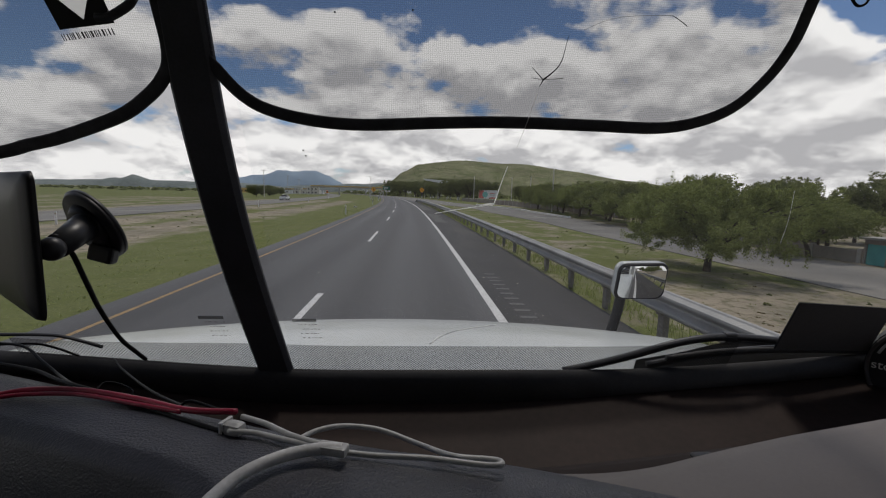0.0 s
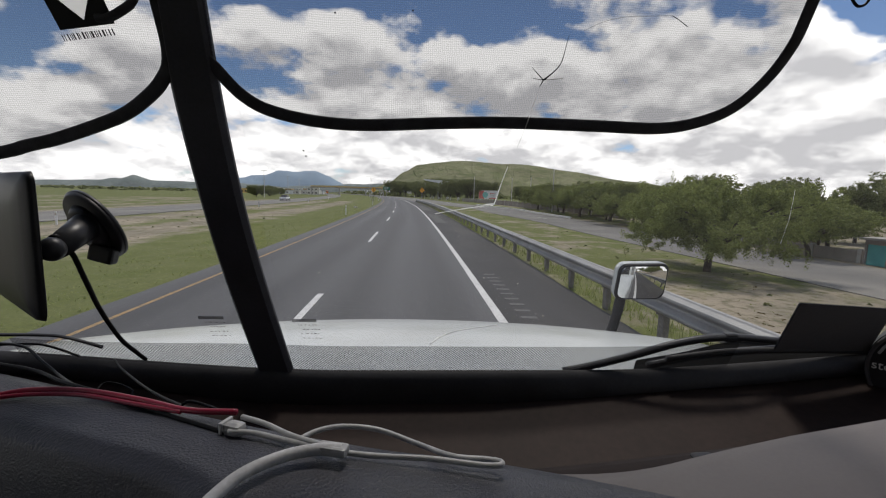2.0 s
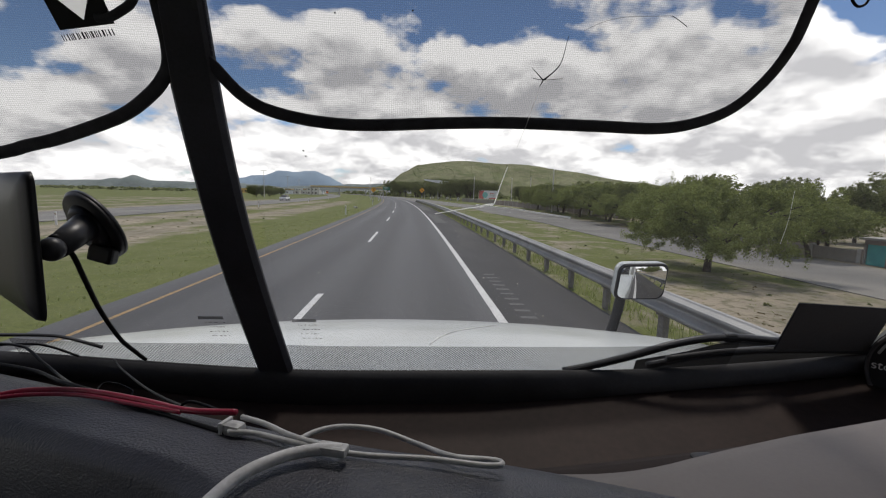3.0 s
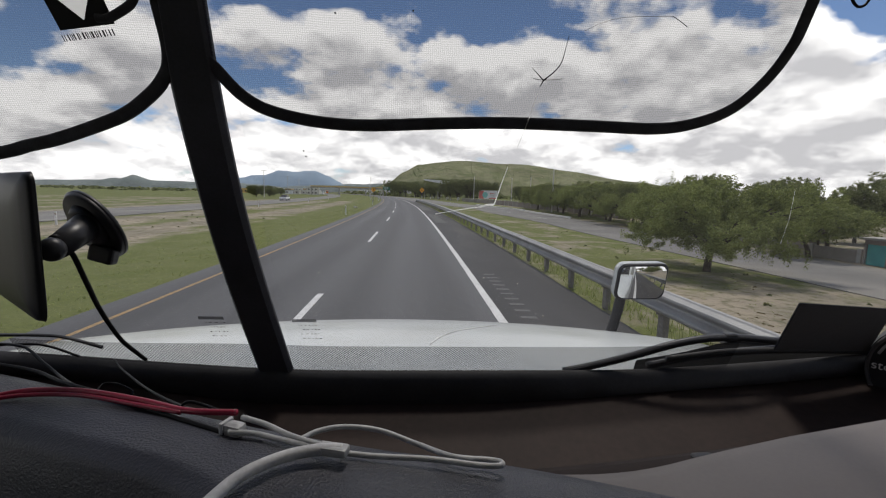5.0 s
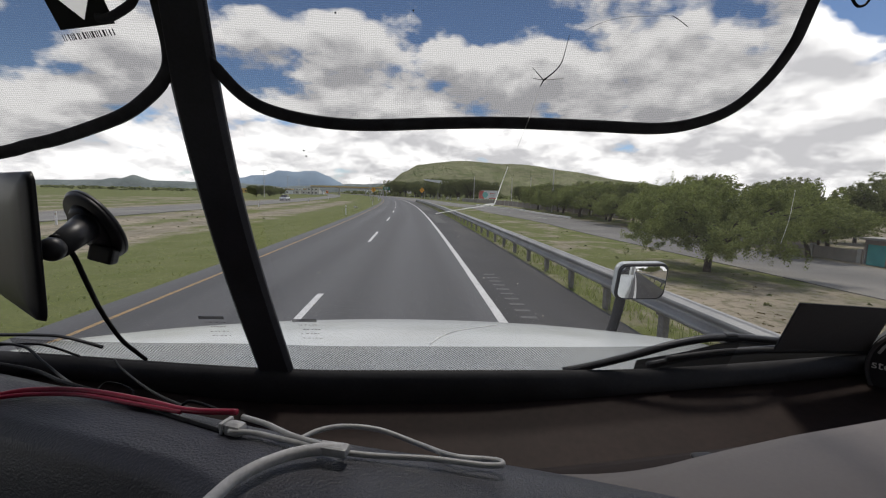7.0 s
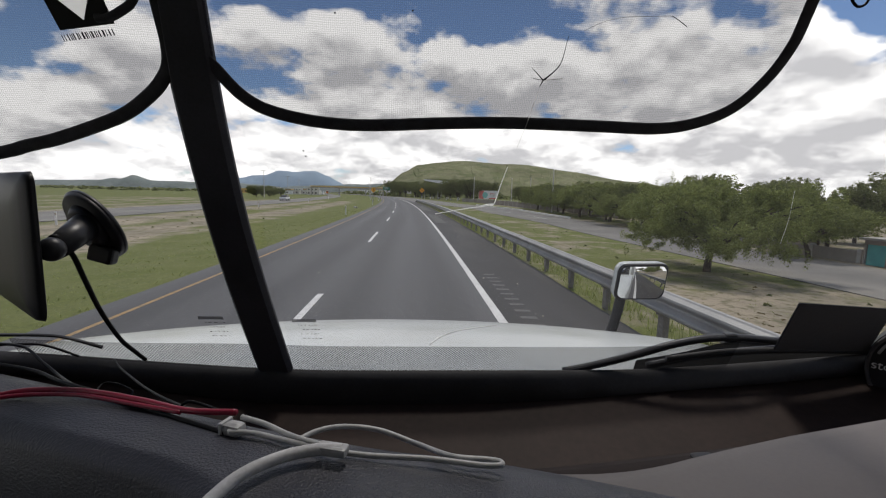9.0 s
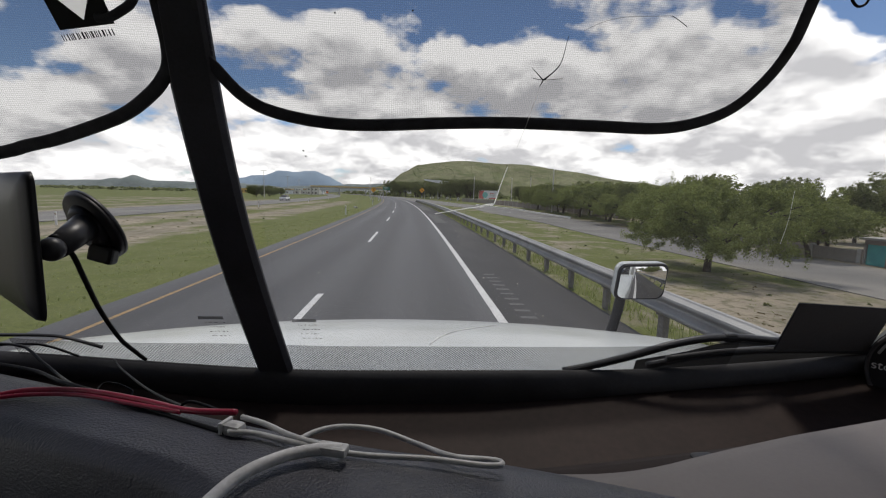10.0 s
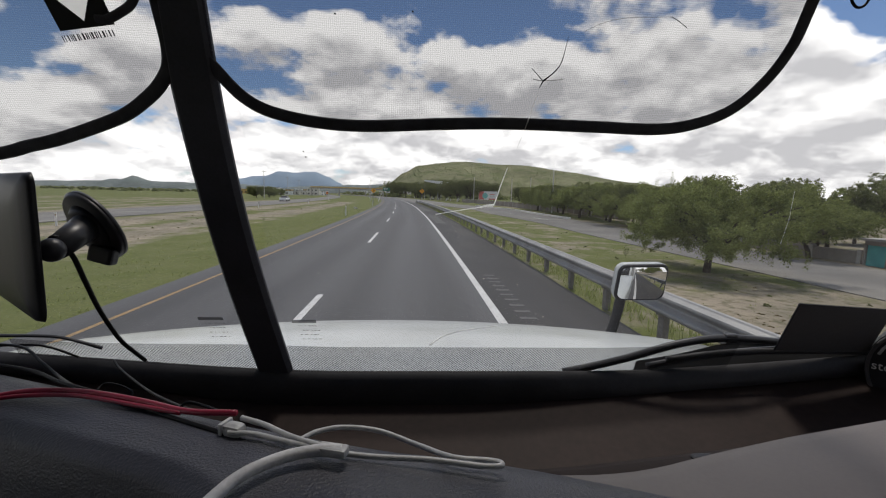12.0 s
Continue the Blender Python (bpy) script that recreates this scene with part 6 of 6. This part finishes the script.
power_pole(-98, 28, 11.5, 2)
power_pole(-40, 44, 10, 2)
power_pole(8, 29, 7.5, 1)
power_pole(77, 27.0, 7.8, 0, False, "plain pale concrete pole beside the side road")
for s, l, h in ((150, 27, 9), (196, 22.5, 9), (238, 21, 9), (205, 50, 9), (128, 34, 8), (108, 33, 7.5)):
    power_pole(s, l, h, 0, False, "plain pale concrete pole beside the side road")
for s, l, h in ((158, -9.5, 8.0), (240, -9.5, 8.0)):
    power_pole(s, l, h, 0, True, "tall grey lamp post on the median grass")
for s, l in ((165, -48), (225, -50), (290, -52)):
    power_pole(s, l, 10, 1)

def power_line(a, b, sag):
    p, q = Vector(a), Vector(b)
    mid_p = (p + q) / 2 - Vector((0, 0, sag))
    e = thing("power_line", "thin dark overhead power line between poles", "power line", p, "power lines")
    part("wire", tube(bmesh.new(), [w - p for w in spline([p, mid_p, q], 14)], 0.014, 5), M["wire"], e)


for (s0, l0, h0), (s1, l1, h1) in (((-40, 44, 10), (8, 29, 7.5)), ((-98, 28, 11.5), (-40, 44, 10))):
    for dx in (-0.9, 0.9):
        power_line(road_point(s0, l0 + dx, level(s0, l0) + h0), road_point(s1, l1 + dx, level(s1, l1) + h1), 0.9)

# ---- town and footbridge ahead ----
rng = random.Random(23)
walls = [M["plaster"], M["ochre"], M["poster"], M["trailer"], M["plaster"]]
for k in range(70):
    s = rng.uniform(380, 800)
    l = rng.choice((rng.uniform(-110, -48), rng.uniform(-70, -42), rng.uniform(20, 60)))
    w, d, h = rng.uniform(6, 13), rng.uniform(6, 11), rng.choice((3.2, 3.6, 4.0, 6.2))
    x, y = at(s, l)
    e = thing("town_house", "flat-roofed plastered town house in the distance", "house", (x, y, level(s, l) - 0.1), "houses of the town")
    e.rotation_euler = (0, 0, rng.uniform(-0.3, 0.3))
    part("wall", box(bmesh.new(), (0, 0, h / 2), (w, d, h)), walls[k % 5], e)
    part("roof", box(bmesh.new(), (0, 0, h + 0.1), (w + 0.4, d + 0.4, 0.2)), M["concrete"], e)
    for i in range(int(w // 3)):
        for j in range(1 if h < 5 else 2):
            part("window", box(bmesh.new(), (-w / 2 + 1.5 + 3 * i, -d / 2 - 0.01, 1.6 + 3 * j), (1.2, 0.06, 1.2)), M["dark_opening"], e)
fb = thing("footbridge", "pale concrete footbridge with ochre stairs across the highway", "footbridge", road_point(372, -18, level(372, -18)))
FR = Matrix.Rotation(road_turn(372), 4, "Z")


def fpart(name, bm, material, label=""):
    bm.transform(FR)
    return part(name, bm, material, fb, label)


fpart("deck", box(bmesh.new(), (0, 0, 6.2), (62, 2.4, 0.9)), M["concrete"], "long concrete deck")
for side_y in (-1.2, 1.2):
    fpart("railing", box(bmesh.new(), (0, side_y, 7.1), (62, 0.06, 0.9)), M["ochre"], "ochre railing")
for x0 in (-30, -8, 14, 29):
    fpart("pier", box(bmesh.new(), (x0, 0, 2.6), (0.9, 1.6, 6.6), None, 0.05), M["concrete"])
bm = bmesh.new()
for i in range(18):
    box(bm, (30 - 0.55 * i, -2.4, 5.9 - 0.33 * i), (0.6, 1.8, 0.2))
fpart("stairs", bm, M["ochre"], "ochre flight of stairs")
gs = thing("direction_sign", "green overhead direction sign on a steel post", "road sign", road_point(345, 10, level(345, 10)))
part("plate", box(bmesh.new(), (0, 0, 6.2), (5.5, 0.1, 2.6)), M["green_sign"], gs, "green plate")
for i, w in enumerate((3.6, 2.8)):
    part("print_bar", box(bmesh.new(), (-0.4, -0.07, 6.7 - 0.9 * i), (w, 0.02, 0.3)), M["white_plate"], gs)
part("post", rod(bmesh.new(), (0, 0.2, -0.4), (0, 0.2, 7.4), 0.2, 0.16, 12), M["steel"], gs)
cn = thing("canopy_board", "white wedge-shaped roadside board on a mast", "board", road_point(205, 22.5, level(205, 22.5)))
part("mast", rod(bmesh.new(), (0, 0, -0.3), (0, 0, 8.2), 0.20, 0.16, 12), M["steel"], cn)
bm = bmesh.new()
outline = [(-7.0, 9.6), (-6.2, 8.9), (0.5, 7.9), (5.6, 6.6), (6.1, 7.2), (5.4, 8.6), (1.0, 9.2)]
faces_b = [bm.faces.new([bm.verts.new((x, y, z)) for x, z in outline]) for y in (-0.25, 0.25)]
lo, hi = (list(q.verts) for q in faces_b)
for i in range(len(outline)):
    j = (i + 1) % len(outline)
    bm.faces.new((lo[i], lo[j], hi[j], hi[i]))
bmesh.ops.recalc_face_normals(bm, faces=bm.faces)
part("board", bm, M["trailer"], cn, "white board")


# ---- vehicles on the far carriageway ----
def car(s, l, turn, paint, label):
    e = thing("car", label, "car", road_point(s, l, level(s, l) + 0.06), "cars on the far carriageway")
    e.rotation_euler = (0, 0, turn + road_turn(s))
    bm = box(bmesh.new(), (0, 0, 0.62), (1.75, 4.3, 0.62), None, 0.14)
    part("body", bm, paint, e, "", True)
    bm = bmesh.new()
    prof_c = [(-1.5, 0.90), (-1.0, 1.44), (0.45, 1.44), (1.15, 0.92)]
    a = [bm.verts.new((-0.80 + 0.14 * (z - 0.9) / 0.54, y, z)) for y, z in prof_c]
    b = [bm.verts.new((0.80 - 0.14 * (z - 0.9) / 0.54, y, z)) for y, z in prof_c]
    for i in range(4):
        bm.faces.new((a[i], a[(i + 1) % 4], b[(i + 1) % 4], b[i]))
    bm.faces.new(a)
    bm.faces.new(b[::-1])
    bmesh.ops.recalc_face_normals(bm, faces=bm.faces)
    part("cabin", bm, M["dark_opening"], e, "dark glazed cabin")
    part("roof", box(bmesh.new(), (0, -0.28, 1.45), (1.30, 1.5, 0.05), None, 0.02), paint, e)
    for x0 in (-0.80, 0.80):
        for y0 in (-1.35, 1.35):
            part("wheel", rod(bmesh.new(), (x0 - 0.1, y0, 0.32), (x0 + 0.1, y0, 0.32), 0.32, n=18), M["tyre"], e)
        part("headlight", box(bmesh.new(), (x0 * 0.8, 2.12, 0.68), (0.3, 0.08, 0.15), None, 0.03), M["white_plate"], e)
    return e


car(118, -31, math.pi, M["trailer"], "small white car on the far carriageway")


def lorry(s, l, turn, paint, label):
    e = thing("lorry", label, "lorry", road_point(s, l, level(s, l) + 0.06), "lorries on the far carriageway")
    e.rotation_euler = (0, 0, turn + road_turn(s))
    part("trailer", box(bmesh.new(), (0, -6.2, 2.55), (2.5, 12.5, 2.75), None, 0.04), M["trailer"], e, "white box trailer")
    part("print_bar", box(bmesh.new(), (-1.265, -3.0, 2.9), (0.02, 3.0, 0.5)), M["sign_black"], e)
    part("cab", box(bmesh.new(), (0, 2.0, 2.25), (2.4, 2.2, 2.9), None, 0.25), paint, e)
    part("bonnet", box(bmesh.new(), (0, 3.9, 1.55), (2.1, 1.9, 1.35), None, 0.25), paint, e)
    part("windscreen", box(bmesh.new(), (0, 3.10, 2.75), (2.0, 0.05, 0.85)), M["dark_opening"], e)
    for x0 in (-1.21, 1.21):
        part("side_window", box(bmesh.new(), (x0, 2.3, 2.75), (0.04, 1.0, 0.8)), M["dark_opening"], e)
    part("chassis", box(bmesh.new(), (0, -3.5, 0.95), (0.9, 14.5, 0.3)), M["rubber"], e)
    part("bumper", box(bmesh.new(), (0, 4.85, 0.7), (2.3, 0.2, 0.5), None, 0.05), M["rim"], e)
    for x0 in (-1.0, 1.0):
        for y0 in (3.7, 0.6, -0.7, -10.2, -11.5):
            part("wheel", rod(bmesh.new(), (x0 - 0.16, y0, 0.5), (x0 + 0.16, y0, 0.5), 0.5, n=20), M["tyre"], e)
    return e


lorry(520, -31, math.pi, M["orange_truck"], "orange lorry with a white trailer on the far carriageway")
lorry(-62, -31, math.pi, M["yellow_truck"], "yellow lorry with a white trailer on the far carriageway")

# ---- flyover behind ----
fo = thing("flyover", "concrete flyover on round columns with black and white stripes", "bridge", road_point(-168, 0, 0))
OF = Matrix.Rotation(radians(18), 4, "Z")


def opart(name, bm, material, label="", parent=None):
    bm.transform(OF)
    return part(name, bm, material, parent or fo, label)


opart("deck", box(bmesh.new(), (4, 0, 7.6), (66, 11, 0.9)), M["concrete"], "concrete deck")
for y0 in (-4, -1.4, 1.4, 4):
    opart("beam", box(bmesh.new(), (4, y0, 6.8), (66, 0.6, 0.9)), M["concrete"])
for y0 in (-5.4, 5.4):
    opart("parapet", box(bmesh.new(), (4, y0, 8.4), (66, 0.25, 0.9)), M["concrete"])
for x0 in (-11, 13):
    opart("cap_beam", box(bmesh.new(), (x0, 0, 6.0), (1.3, 10, 0.8)), M["concrete"])
    for y0 in (-4, -1.3, 1.3, 4):
        c = opart("column", rod(bmesh.new(), (x0, y0, -1.8), (x0, y0, 5.7), 0.62, n=24), M["concrete"], "round concrete column")
        bm = bmesh.new()
        for k in range(5):
            ring = []
            for i in range(25):
                a = 2 * math.pi * i / 24
                z = -0.2 + 0.62 * k + 0.5 * (a / (2 * math.pi)) * 2
                ring.append((a, z))
            for (a0, z0), (a1, z1) in zip(ring, ring[1:]):
                q = [(x0 + 0.632 * math.cos(t), y0 + 0.632 * math.sin(t), zz) for t, zz in ((a0, z0), (a1, z1), (a1, z1 + 0.3), (a0, z0 + 0.3))]
                bm.faces.new([bm.verts.new(p) for p in q])
        opart("stripes", bm, M["stripe"], "black slanted stripes", c)
bm = bmesh.new()
for sx, x0 in ((-1, -24), (1, 32)):
    vs = [bm.verts.new(p) for p in ((x0, -7, -1.8), (x0, 7, -1.8), (x0 + sx * 10, 7, 7.0), (x0 + sx * 10, -7, 7.0), (x0 + sx * 60, -7, -1.8), (x0 + sx * 60, 7, -1.8), (x0 + sx * 24, 7, 7.0), (x0 + sx * 24, -7, 7.0))]
    for q in ((0, 1, 2, 3), (3, 2, 6, 7), (7, 6, 5, 4), (0, 3, 7, 4), (1, 5, 6, 2)):
        bm.faces.new([vs[i] for i in q])
bmesh.ops.recalc_face_normals(bm, faces=bm.faces)
opart("embankment", bm, M["rust"], "pale sloping embankment")
